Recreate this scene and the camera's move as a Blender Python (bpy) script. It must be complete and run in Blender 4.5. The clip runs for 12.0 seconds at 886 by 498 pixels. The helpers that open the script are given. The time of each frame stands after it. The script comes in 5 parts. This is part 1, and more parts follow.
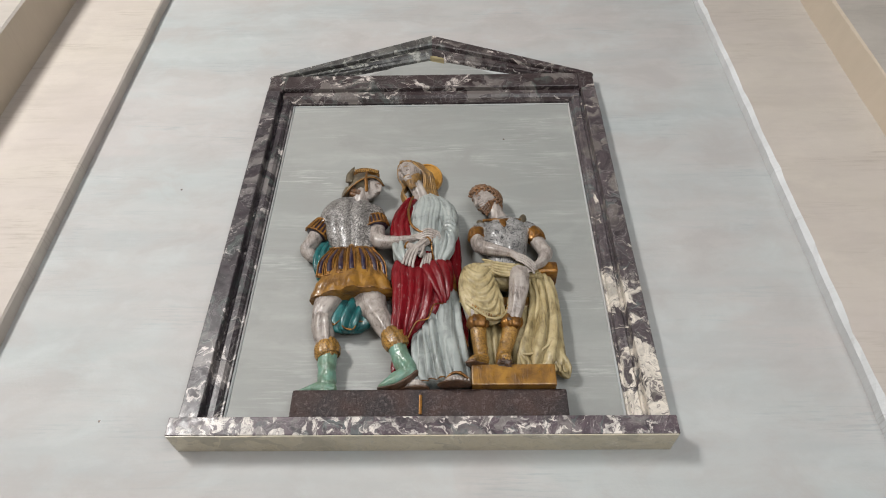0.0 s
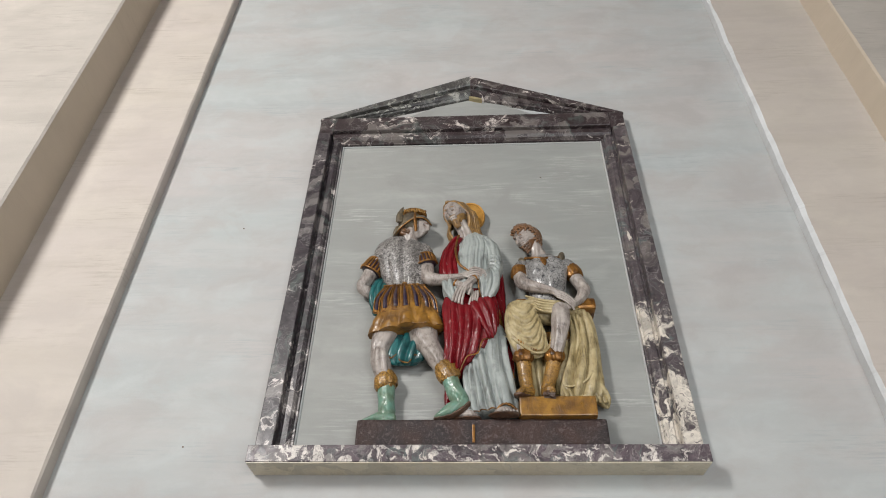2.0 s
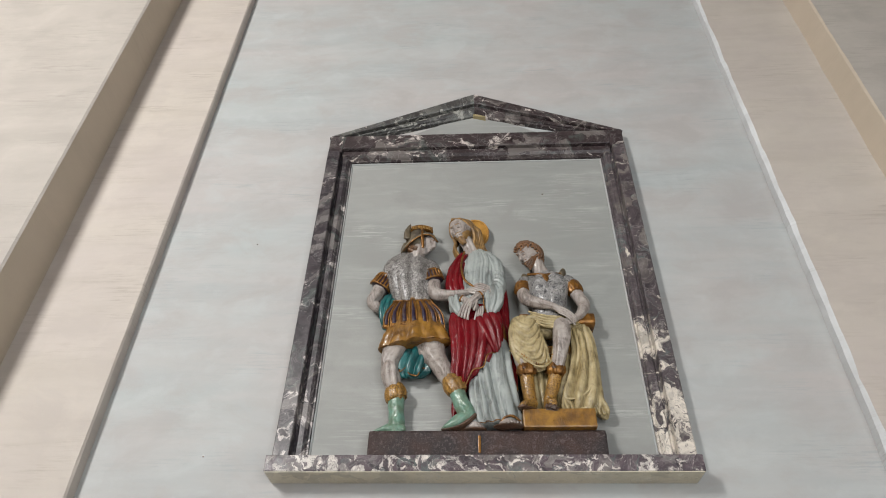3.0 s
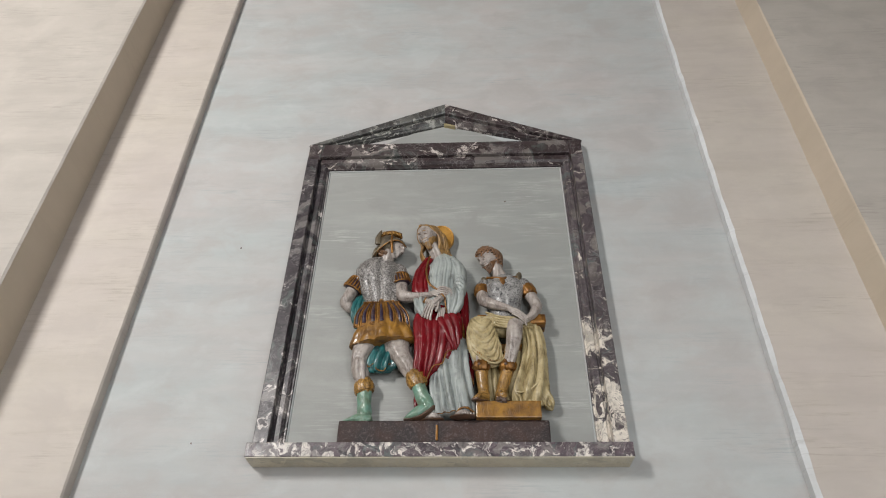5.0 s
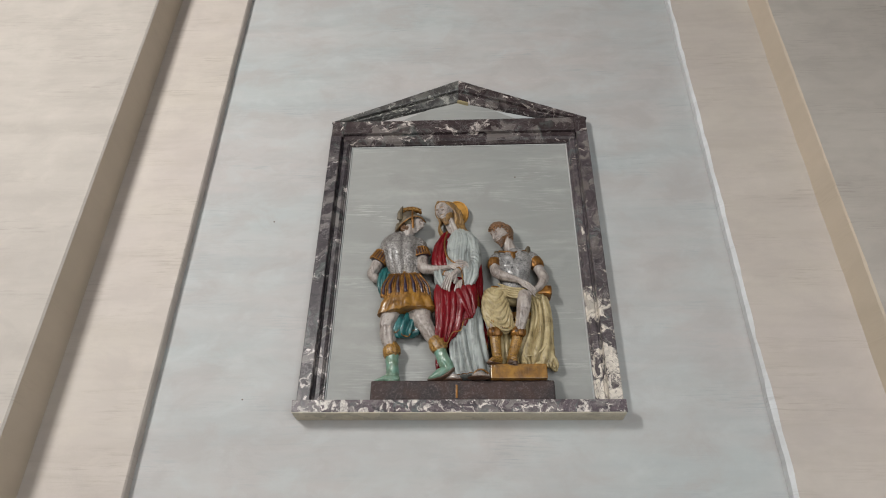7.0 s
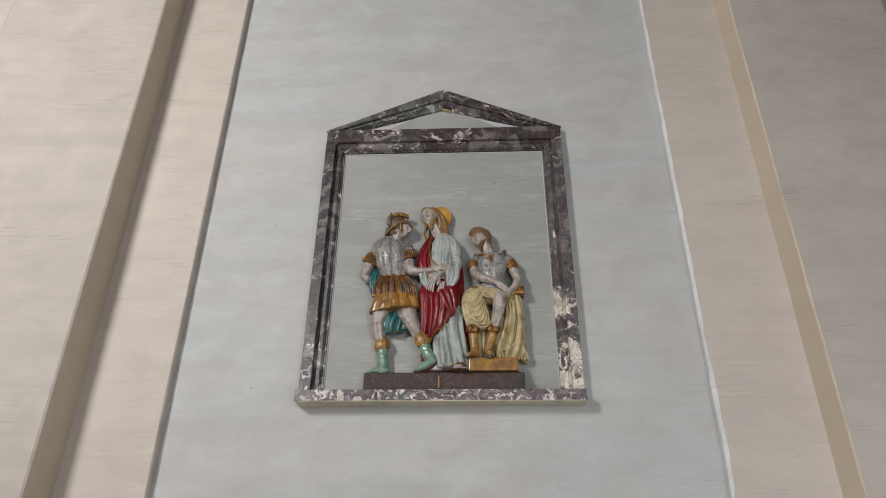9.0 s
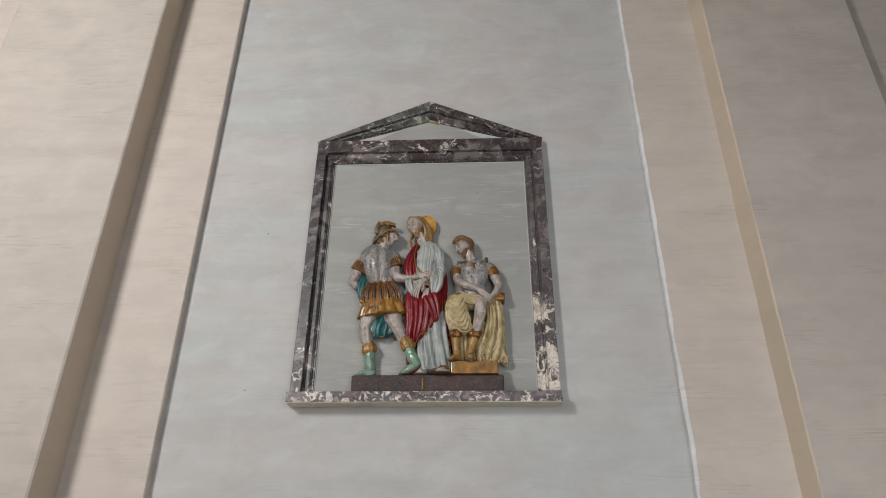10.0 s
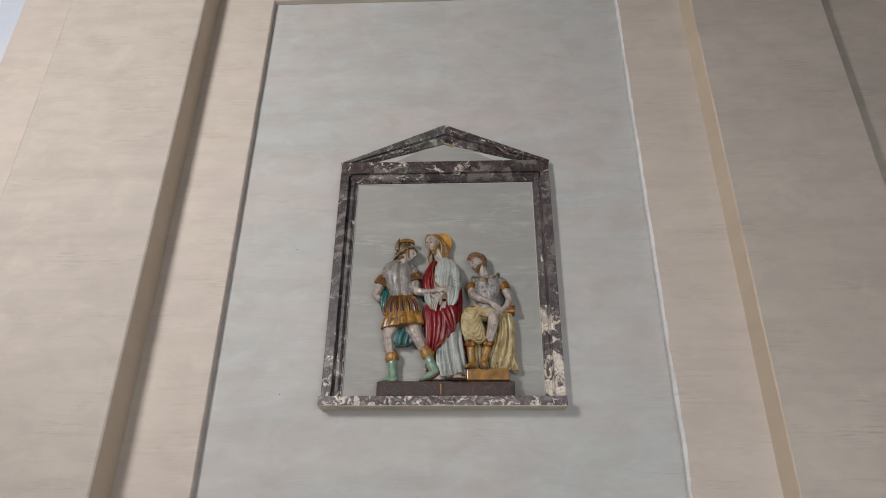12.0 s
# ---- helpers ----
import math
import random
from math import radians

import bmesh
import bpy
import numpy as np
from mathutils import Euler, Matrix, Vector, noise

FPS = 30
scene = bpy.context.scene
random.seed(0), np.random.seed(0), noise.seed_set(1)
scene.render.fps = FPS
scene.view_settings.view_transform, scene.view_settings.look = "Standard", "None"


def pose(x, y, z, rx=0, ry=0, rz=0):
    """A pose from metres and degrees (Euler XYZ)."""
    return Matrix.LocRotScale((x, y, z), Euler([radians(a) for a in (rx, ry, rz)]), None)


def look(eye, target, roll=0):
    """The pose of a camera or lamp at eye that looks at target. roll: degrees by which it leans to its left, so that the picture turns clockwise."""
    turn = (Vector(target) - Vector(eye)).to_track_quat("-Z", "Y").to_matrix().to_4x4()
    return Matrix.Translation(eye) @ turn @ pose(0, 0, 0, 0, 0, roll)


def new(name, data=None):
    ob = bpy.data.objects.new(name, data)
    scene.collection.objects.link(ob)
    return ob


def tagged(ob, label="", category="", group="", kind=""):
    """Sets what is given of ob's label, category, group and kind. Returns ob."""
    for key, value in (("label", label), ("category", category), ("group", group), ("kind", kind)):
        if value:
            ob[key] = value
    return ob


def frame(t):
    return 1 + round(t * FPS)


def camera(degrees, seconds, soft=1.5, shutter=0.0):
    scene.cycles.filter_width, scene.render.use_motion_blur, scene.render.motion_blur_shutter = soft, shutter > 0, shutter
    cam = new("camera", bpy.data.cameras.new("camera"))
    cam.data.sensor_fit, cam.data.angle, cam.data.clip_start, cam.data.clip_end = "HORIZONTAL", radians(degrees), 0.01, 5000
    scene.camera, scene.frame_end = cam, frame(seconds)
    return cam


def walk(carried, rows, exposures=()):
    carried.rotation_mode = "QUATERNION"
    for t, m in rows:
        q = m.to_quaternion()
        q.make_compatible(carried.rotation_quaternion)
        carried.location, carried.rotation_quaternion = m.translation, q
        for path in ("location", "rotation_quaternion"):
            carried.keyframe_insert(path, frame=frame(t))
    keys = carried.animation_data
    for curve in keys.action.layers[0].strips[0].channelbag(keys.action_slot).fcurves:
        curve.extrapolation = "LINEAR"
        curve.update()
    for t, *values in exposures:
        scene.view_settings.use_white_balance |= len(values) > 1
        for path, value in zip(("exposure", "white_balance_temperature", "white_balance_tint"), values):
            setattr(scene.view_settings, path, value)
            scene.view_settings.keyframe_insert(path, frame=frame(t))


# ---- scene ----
cam = camera(68.0, 12.0, soft=1.0)
PATH = [
    (0, (0.062, -1.226, 1.555), (0.03, 0.328, 2.813), 0.2),
    (0.5, (0.054, -1.244, 1.548), (0.006, 0.308, 2.809), 0.5),
    (1, (0.042, -1.283, 1.545), (-0.034, 0.269, 2.804), 1.0),
    (1.5, (0.02, -1.332, 1.541), (-0.067, 0.216, 2.804), 1.2),
    (2, (-0.001, -1.381, 1.539), (-0.09, 0.165, 2.804), 1.2),
    (2.5, (-0.016, -1.431, 1.534), (-0.105, 0.117, 2.797), 1.2),
    (3, (-0.011, -1.471, 1.528), (-0.103, 0.078, 2.79), 1.2),
    (5, (0.086, -1.642, 1.481), (0.003, -0.056, 2.697), 1.0),
    (5.5, (0.093, -1.691, 1.476), (0.006, -0.072, 2.648), 1.0),
    (6, (0.084, -1.743, 1.474), (-0.006, -0.093, 2.601), 0.9),
    (6.5, (0.065, -1.81, 1.469), (-0.022, -0.132, 2.554), 0.8),
    (7, (0.042, -1.892, 1.472), (-0.043, -0.19, 2.518), 0.8),
    (9, (0.105, -2.175, 1.481), (0.022, -0.412, 2.423), 0.5),
    (9.5, (0.144, -2.236, 1.474), (0.063, -0.472, 2.411), 0.5),
    (10, (0.162, -2.301, 1.475), (0.084, -0.529, 2.399), 0.4),
    (10.5, (0.166, -2.36, 1.475), (0.087, -0.583, 2.389), 0.4),
    (11, (0.159, -2.423, 1.477), (0.068, -0.64, 2.379), 0.5),
    (11.5, (0.127, -2.489, 1.471), (0.041, -0.704, 2.369), 0.5),
    (12, (0.11, -2.559, 1.462), (0.03, -0.774, 2.36), 0.5),
]
EXPOSURES = [(0.0, 0.1, 6500, 10), (2.5, -0.01, 6500, 10), (5.5, -0.12, 6500, 10), (7.0, -0.18, 6500, 10), (9.5, -0.31, 6560, 11.5), (12.0, -0.41, 6680, 13.5)]
walk(cam, [(t, look(eye, target, roll)) for t, eye, target, roll in PATH], EXPOSURES)

# ---- light ----
world = bpy.data.worlds.new("world")
scene.world = world
world.use_nodes = True
wn = world.node_tree.nodes
sky = wn.new("ShaderNodeTexSky")
sky.sky_type, sky.sun_disc = "NISHITA", False
sky.sun_elevation, sky.sun_rotation = radians(35), radians(200)
wn["Background"].inputs["Strength"].default_value = 0.1
world.node_tree.links.new(sky.outputs["Color"], wn["Background"].inputs["Color"])


def added_lamp(x, z, w, h, watts, colour):
    """An area lamp in an added, unseen opening of the wall behind the camera."""
    data = bpy.data.lights.new("unseen_area_lamp", "AREA")
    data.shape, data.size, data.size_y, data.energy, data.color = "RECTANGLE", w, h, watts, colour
    ob = new("unseen_area_lamp", data)
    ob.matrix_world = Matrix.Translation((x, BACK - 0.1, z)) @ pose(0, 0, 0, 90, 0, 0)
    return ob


BACK = -3.7          # inner face of the opposite wall, unseen and added
# first: key placed to suit the shadows; second: low fill lamp added
LAMP_OPENINGS = [(-2.4, 3.55, 0.8, 1.0, 200, (1.0, 0.98, 0.955)), (1.3, 1.5, 2.2, 2.7, 76, (0.94, 0.97, 1.0))]
for x, z, w, h, watts, colour in LAMP_OPENINGS:
    added_lamp(x, z, w, h, watts, colour)


# ---- materials ----
class Nodes:
    """Short hand for building one node material."""

    def __init__(self, name):
        self.mat = bpy.data.materials.new(name)
        self.mat.use_nodes = True
        self.t = self.mat.node_tree
        self.bsdf = self.t.nodes["Principled BSDF"]
        self.obj = self.node("ShaderNodeTexCoord").outputs["Object"]

    def node(self, kind, **values):
        n = self.t.nodes.new(kind)
        for k, v in values.items():
            n.inputs[k.replace("_", " ")].default_value = v
        return n

    def link(self, a, b):
        self.t.links.new(a, b)

    def scaled(self, sx, sy, sz, source=None, shift=None):
        n = self.node("ShaderNodeMapping", Scale=(sx, sy, sz))
        self.link(source or self.obj, n.inputs["Vector"])
        if shift:
            self.link(shift, n.inputs["Location"])
        return n.outputs["Vector"]

    def noise(self, vec, scale=1.0, detail=4.0, rough=0.5, distort=0.0):
        n = self.node("ShaderNodeTexNoise", Scale=scale, Detail=detail, Roughness=rough, Distortion=distort)
        self.link(vec, n.inputs["Vector"])
        return n.outputs["Fac"]

    def ramp(self, fac, a, b, lo=0.0, hi=1.0):
        n = self.node("ShaderNodeMapRange", From_Min=a, From_Max=b, To_Min=lo, To_Max=hi)
        self.link(fac, n.inputs["Value"])
        return n.outputs["Result"]

    def math(self, op, a, b):
        n = self.node("ShaderNodeMath")
        n.operation = op
        if op == "MULTIPLY_ADD":
            n.inputs[2].default_value = 0.5 - 0.5 * b
        for i, v in enumerate((a, b)):
            if isinstance(v, (int, float)):
                n.inputs[i].default_value = v
            else:
                self.link(v, n.inputs[i])
        return n.outputs[0]

    def mix(self, fac, a, b):
        n = self.node("ShaderNodeMix")
        n.data_type = "RGBA"
        for i, v in ((0, fac), (6, a), (7, b)):
            if isinstance(v, tuple):
                n.inputs[i].default_value = (*v, 1)
            elif isinstance(v, (int, float)):
                n.inputs[i].default_value = v
            else:
                self.link(v, n.inputs[i])
        return n.outputs[2]

    def done(self, colour, rough, bump=None, strength=0.2, depth=0.002, metal=0.0, coat=0.0):
        b = self.bsdf
        for name, v in (("Base Color", colour), ("Roughness", rough), ("Metallic", metal)):
            if isinstance(v, tuple):
                b.inputs[name].default_value = (*v, 1)
            elif isinstance(v, (int, float)):
                b.inputs[name].default_value = v
            else:
                self.link(v, b.inputs[name])
        b.inputs["Coat Weight"].default_value = coat
        b.inputs["Coat Roughness"].default_value = 0.12
        if bump is not None:
            n = self.node("ShaderNodeBump", Strength=strength, Distance=depth)
            self.link(bump, n.inputs["Height"])
            self.link(n.outputs["Normal"], b.inputs["Normal"])
        return self.mat


def paint(name, base, second, streak, amount=0.6):
    """Brushed limewash on plaster, dragged sideways: broad clouds, patches with edges, and fine sideways streaks."""
    m = Nodes(name)
    cloud = m.noise(m.scaled(0.9, 0.9, 1.9), 1.3, 3, 0.55)
    band = m.noise(m.scaled(0.55, 0.5, 5.5), 2.0, 4, 0.6)
    fine = m.noise(m.scaled(5.0, 5.0, 80), 2.0, 5, 0.65)
    where = m.ramp(m.noise(m.scaled(1.6, 1.6, 6.0), 1.7, 3, 0.5), 0.5, 0.68)
    blot = m.noise(m.scaled(2.5, 2.5, 4.0), 3.0, 5, 0.6, 0.5)
    colour = m.mix(m.ramp(cloud, 0.38, 0.62), base, second)
    colour = m.mix(m.ramp(band, 0.5, 0.75, 0, 0.45 * amount), colour, streak)
    stroke = m.noise(m.scaled(1.5, 1.5, 8), 2.2, 4, 0.6, 0.6)
    colour = m.mix(m.ramp(stroke, 0.52, 0.72, 0, 0.28 * amount), colour, streak)
    colour = m.mix(m.ramp(stroke, 0.46, 0.3, 0, 0.22 * amount), colour, tuple(min(1, c * 1.18) for c in second))
    marks = m.math("MULTIPLY", m.ramp(fine, 0.5, 0.64, 0, amount), where)
    colour = m.mix(marks, colour, streak)
    colour = m.mix(m.ramp(blot, 0.56, 0.75, 0, 0.3 * amount), colour, tuple(min(1, c * 1.25) for c in base))
    mottle = m.noise(m.scaled(1, 1, 1.6), 5.5, 6, 0.62, 0.4)
    colour = m.mix(m.ramp(mottle, 0.5, 0.64, 0, 0.6 * amount), colour, tuple(0.88 * c for c in second))
    colour = m.mix(m.ramp(mottle, 0.46, 0.32, 0, 0.5 * amount), colour, tuple(min(1, 1.12 * c) for c in base))
    grain = m.noise(m.obj, 160, 3, 0.6)
    relief = m.math("ADD", m.math("MULTIPLY", m.math("MULTIPLY", fine, where), 0.6), m.math("MULTIPLY", grain, 0.35))
    relief = m.math("ADD", relief, m.math("MULTIPLY", m.noise(m.obj, 5, 3), 1.5))
    return m.done(colour, m.ramp(blot, 0.3, 0.7, 0.58, 0.72), relief, 0.22, 0.004)


PANEL = paint("pale_blue_grey_limewash", (0.415, 0.442, 0.440), (0.445, 0.425, 0.414), (0.35, 0.372, 0.38), 1.15)
FIELD = paint("grey_green_limewash", (0.26, 0.27, 0.258), (0.305, 0.308, 0.294), (0.40, 0.405, 0.39), 1.4)
STRIP = paint("cream_limewash", (0.50, 0.455, 0.405), (0.49, 0.44, 0.405), (0.36, 0.315, 0.27), 0.8)
PIER = paint("pale_stone_limewash", (0.45, 0.415, 0.375), (0.415, 0.38, 0.345), (0.31, 0.28, 0.25), 0.8)
TAN = paint("tan_limewash", (0.54, 0.46, 0.37), (0.50, 0.43, 0.34), (0.38, 0.31, 0.24), 0.3)
# whiter colour that puts the light on the right band's narrow edge
LIT_EDGE = paint("lit_edge_limewash", (0.66, 0.675, 0.69), (0.56, 0.575, 0.585), (0.42, 0.42, 0.42), 0.7)
BLUE = paint("blue_grey_wall", (0.45, 0.52, 0.62), (0.5, 0.55, 0.63), (0.4, 0.46, 0.55), 0.3)
PLASTER = paint("white_plaster", (0.42, 0.39, 0.35), (0.38, 0.35, 0.31), (0.33, 0.3, 0.26), 0.4)


def marble(name, dark, mid, pale, green, cover, size=1.0, foot=None):
    """Veined breccia: dark purple ground, cloudy pale lumps with torn edges, thin white veins."""
    m = Nodes(name)
    rnd = m.node("ShaderNodeObjectInfo").outputs["Random"]
    off = m.node("ShaderNodeCombineXYZ")
    for i, k in enumerate((31.0, 17.0, 53.0)):
        m.link(m.math("MULTIPLY", rnd, k), off.inputs[i])
    at = m.scaled(size, size, size, None, off.outputs[0])
    warp = m.node("ShaderNodeTexNoise", Scale=11.0, Detail=4.0)
    m.link(at, warp.inputs["Vector"])
    bent = m.node("ShaderNodeMixRGB")
    bent.blend_type = "ADD"
    bent.inputs[0].default_value = 0.16
    m.link(at, bent.inputs[1])
    m.link(warp.outputs["Color"], bent.inputs[2])
    v = bent.outputs[0]
    ground = m.mix(m.ramp(m.noise(v, 22, 6, 0.65, 0.8), 0.35, 0.65), dark, mid)
    ground = m.mix(m.ramp(m.noise(v, 9, 5, 0.6, 1.5), 0.56, 0.64, 0, 0.8), ground, green)
    ground = m.mix(m.ramp(m.noise(v, 55, 6, 0.7, 1.6), 0.54, 0.66, 0, 0.36), ground, tuple(0.36 * c for c in pale))
    cell = m.node("ShaderNodeTexVoronoi", Scale=20.0)
    m.link(v, cell.inputs["Vector"])
    hue = m.node("ShaderNodeSeparateXYZ")
    m.link(cell.outputs["Color"], hue.inputs[0])
    clast = m.math("MULTIPLY", m.ramp(hue.outputs["X"], 0.66, 0.7), m.ramp(m.noise(v, 6, 4, 0.6, 0.6), 0.45, 0.55))
    ground = m.mix(m.math("MULTIPLY", clast, 0.45), ground, tuple(0.42 * c for c in pale))
    cloud = m.math("MULTIPLY_ADD", m.noise(v, 12, 8, 0.66, 1.4), 1.8)
    if foot:
        low, high, gain = foot
        sep = m.node("ShaderNodeSeparateXYZ")
        m.link(m.obj, sep.inputs[0])
        cloud = m.math("ADD", cloud, m.ramp(sep.outputs["Z"], low, high, gain, 0))
    lumps = m.ramp(cloud, cover, cover + 0.08)
    pale2 = m.mix(m.ramp(m.noise(v, 26, 6, 0.65, 1.0), 0.42, 0.62), pale, tuple(0.55 * c for c in pale))
    pale2 = m.mix(m.ramp(m.noise(v, 48, 6, 0.7, 1.8), 0.54, 0.62, 0, 0.85), pale2, mid)
    colour = m.mix(lumps, ground, pale2)
    vor = m.node("ShaderNodeTexVoronoi", Scale=15.0)
    vor.feature = "DISTANCE_TO_EDGE"
    m.link(v, vor.inputs["Vector"])
    vein = m.math("MULTIPLY", m.ramp(vor.outputs["Distance"], 0.0, 0.02, 1, 0), m.ramp(m.noise(v, 7, 3), 0.45, 0.6))
    colour = m.mix(m.math("MULTIPLY", vein, 0.26), colour, (0.6, 0.57, 0.55))
    vor2 = m.node("ShaderNodeTexVoronoi", Scale=42.0)
    vor2.feature = "DISTANCE_TO_EDGE"
    m.link(v, vor2.inputs["Vector"])
    net = m.math("MULTIPLY", m.ramp(vor2.outputs["Distance"], 0.0, 0.07, 0.26, 0), m.ramp(m.noise(v, 13, 3), 0.47, 0.58))
    colour = m.mix(net, colour, (0.4, 0.38, 0.38))
    worn = m.noise(m.obj, 60, 4, 0.6)
    return m.done(colour, m.ramp(worn, 0.35, 0.65, 0.28, 0.5), worn, 0.12, 0.001)


PURPLE = marble("purple_marble", (0.018, 0.011, 0.012), (0.050, 0.034, 0.037), (0.62, 0.56, 0.52), (0.075, 0.085, 0.08), 0.63)
GREEN = marble("grey_green_marble", (0.030, 0.026, 0.027), (0.085, 0.085, 0.080), (0.42, 0.42, 0.38), (0.16, 0.175, 0.165), 0.62, 1.2)
MORTAR = paint("yellowed_mortar", (0.46, 0.38, 0.20), (0.40, 0.33, 0.19), (0.30, 0.25, 0.15), 0.5)
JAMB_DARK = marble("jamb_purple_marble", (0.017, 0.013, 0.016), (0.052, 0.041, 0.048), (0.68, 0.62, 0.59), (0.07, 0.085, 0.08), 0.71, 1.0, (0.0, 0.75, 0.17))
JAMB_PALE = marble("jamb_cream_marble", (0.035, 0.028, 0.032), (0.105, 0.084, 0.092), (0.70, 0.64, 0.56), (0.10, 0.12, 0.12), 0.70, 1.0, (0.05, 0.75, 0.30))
BRECCIA = marble("breccia_marble", (0.025, 0.018, 0.023), (0.12, 0.085, 0.10), (0.70, 0.65, 0.60), (0.09, 0.11, 0.11), 0.525, 1.45)
CREAM = marble("cream_marble", (0.30, 0.26, 0.2), (0.55, 0.49, 0.4), (0.72, 0.68, 0.6), (0.2, 0.22, 0.21), 0.44)
OLIVE = marble("raw_cream_marble", (0.52, 0.47, 0.36), (0.57, 0.52, 0.41), (0.62, 0.58, 0.48), (0.5, 0.46, 0.36), 0.62)


def glaze(name, base, second, rough=0.3, scale=28.0, metal=0.0, coat=0.35, grime=(0.10, 0.085, 0.07), dirt=0.35, bump=0.35, lines=0.5, run=0.3):
    """Glazed, hand-painted terracotta with uneven paint and old dirt."""
    m = Nodes(name)
    cloud = m.noise(m.obj, scale, 5, 0.6, 0.4)
    spots = m.noise(m.obj, scale * 3.2, 4, 0.65)
    colour = m.mix(m.ramp(cloud, 0.36, 0.64), base, second)
    colour = m.mix(m.ramp(spots, 0.56, 0.72, 0, dirt), colour, grime)
    grain = m.noise(m.scaled(1, 1, run), scale * 1.9, 3, 0.55, 0.8)
    crease = m.math("MULTIPLY", m.ramp(m.math("ABSOLUTE", m.math("SUBTRACT", grain, 0.5), 0), 0.0, 0.08, 1, 0), m.ramp(cloud, 0.4, 0.6))
    colour = m.mix(m.math("MULTIPLY", crease, lines), colour, grime)
    relief = m.math("SUBTRACT", m.math("ADD", cloud, m.math("MULTIPLY", spots, 0.4)), m.math("MULTIPLY", crease, 0.5))
    return m.done(colour, m.ramp(spots, 0.3, 0.7, rough, rough + 0.22), relief, bump, 0.003, metal, coat * 0.5)


def scroll(name, pale, dark, scale, lo, hi):
    """Painted arabesque: dark curling lines on a pale ground."""
    m = Nodes(name)
    n = m.noise(m.obj, scale, 2, 0.5, 2.6)
    lines = m.math("ABSOLUTE", m.math("SUBTRACT", n, 0.5), 0)
    fac = m.ramp(lines, lo, hi, 1, 0)
    old = m.ramp(m.noise(m.obj, 25, 4), 0.4, 0.65)
    colour = m.mix(fac, m.mix(old, pale, tuple(0.6 * c for c in pale)), dark)
    return m.done(colour, 0.38, n, 0.5, 0.002, 0.0, 0.15)


def streaked(name, base, second, scale=(60, 60, 7), rough=0.28):
    """Glaze that ran downwards and wore through in upright streaks."""
    m = Nodes(name)
    run = m.noise(m.scaled(*scale), 1.6, 5, 0.65, 0.6)
    colour = m.mix(m.ramp(run, 0.63, 0.68, 0, 0.75), base, second)
    colour = m.mix(m.ramp(m.noise(m.obj, 20, 4), 0.4, 0.65, 0, 0.6), colour, tuple(0.45 * c for c in base))
    return m.done(colour, rough - 0.02, run, 0.4, 0.003, 0.0, 0.0)


SKIN = glaze("grey_white_glaze", (0.413, 0.37, 0.338), (0.298, 0.254, 0.23), scale=36.0, grime=(0.05, 0.035, 0.027), dirt=0.4, lines=0.6)
ROBE = glaze("pale_blue_white_glaze", (0.384, 0.413, 0.398), (0.278, 0.307, 0.298), 0.30, 18, grime=(0.05, 0.045, 0.04), dirt=0.3, lines=0.6, run=0.12)
RED = streaked("crimson_glaze", (0.176, 0.0044, 0.00968), (0.352, 0.194, 0.185), (120, 120, 40))
GOLD = glaze("gold_paint", (0.317, 0.145, 0.0264), (0.0968, 0.037, 0.0088), 0.28, 50, 0.5, 0.2, (0.12, 0.06, 0.02))
LEAF = glaze("gold_leaf", (0.62, 0.34, 0.08), (0.45, 0.22, 0.04), 0.32, 30, 0.5, 0.2, (0.2, 0.1, 0.03), dirt=0.2, bump=0.15, lines=0.1)
OLDGOLD = scroll("worn_gold_paint", (0.44, 0.238, 0.0528), (0.088, 0.044, 0.0132), 130, 0.03, 0.07)
TEAL = glaze("teal_glaze", (0.0141, 0.141, 0.141), (0.00704, 0.0616, 0.066), 0.25, 40, 0, 0.5, (0.01, 0.03, 0.03))
MINT = glaze("mint_green_glaze", (0.15, 0.295, 0.233), (0.158, 0.211, 0.136), 0.25, 30, 0, 0.5, (0.06, 0.12, 0.09))
MAIL = scroll("scrolled_mail_paint", (0.461, 0.437, 0.418), (0.0269, 0.0221, 0.0192), 130, 0.045, 0.085)
ARABESQUE = scroll("arabesque_paint", (0.343, 0.334, 0.326), (0.0246, 0.0246, 0.0282), 60, 0.018, 0.045)
OCHRE = glaze("ochre_glaze", (0.352, 0.176, 0.0282), (0.132, 0.0581, 0.0106), 0.25, 26, 0, 0.5, (0.12, 0.06, 0.02))
INK = glaze("violet_blue_glaze", (0.0141, 0.00968, 0.0352), (0.0352, 0.0132, 0.022), 0.25, 60, 0, 0.5)
HAIR = glaze("brown_hair_glaze", (0.211, 0.0968, 0.0352), (0.114, 0.0528, 0.022), 0.35, 60)
BLOND = glaze("golden_hair_glaze", (0.334, 0.194, 0.0616), (0.194, 0.106, 0.0396), 0.32, 60, 0.15)
STRAW = glaze("straw_yellow_glaze", (0.48, 0.394, 0.221), (0.326, 0.25, 0.115), 0.33, 22, 0, 0.4, (0.07, 0.05, 0.02), dirt=0.4, lines=0.6, run=0.2)
BRONZE = glaze("bronze_paint", (0.176, 0.141, 0.088), (0.088, 0.0704, 0.0484), 0.33, 45, 0.4)
SOLE = glaze("brown_glaze", (0.114, 0.0572, 0.0308), (0.0616, 0.0308, 0.0176), 0.32, 40)
FIGURE = [SKIN, ROBE, RED, GOLD, OLDGOLD, TEAL, MINT, MAIL, ARABESQUE, OCHRE, INK, HAIR, BLOND, STRAW, BRONZE, SOLE, LEAF]
NAMES = "skin robe red gold oldgold teal mint mail arab ochre ink hair blond straw bronze sole leaf".split()
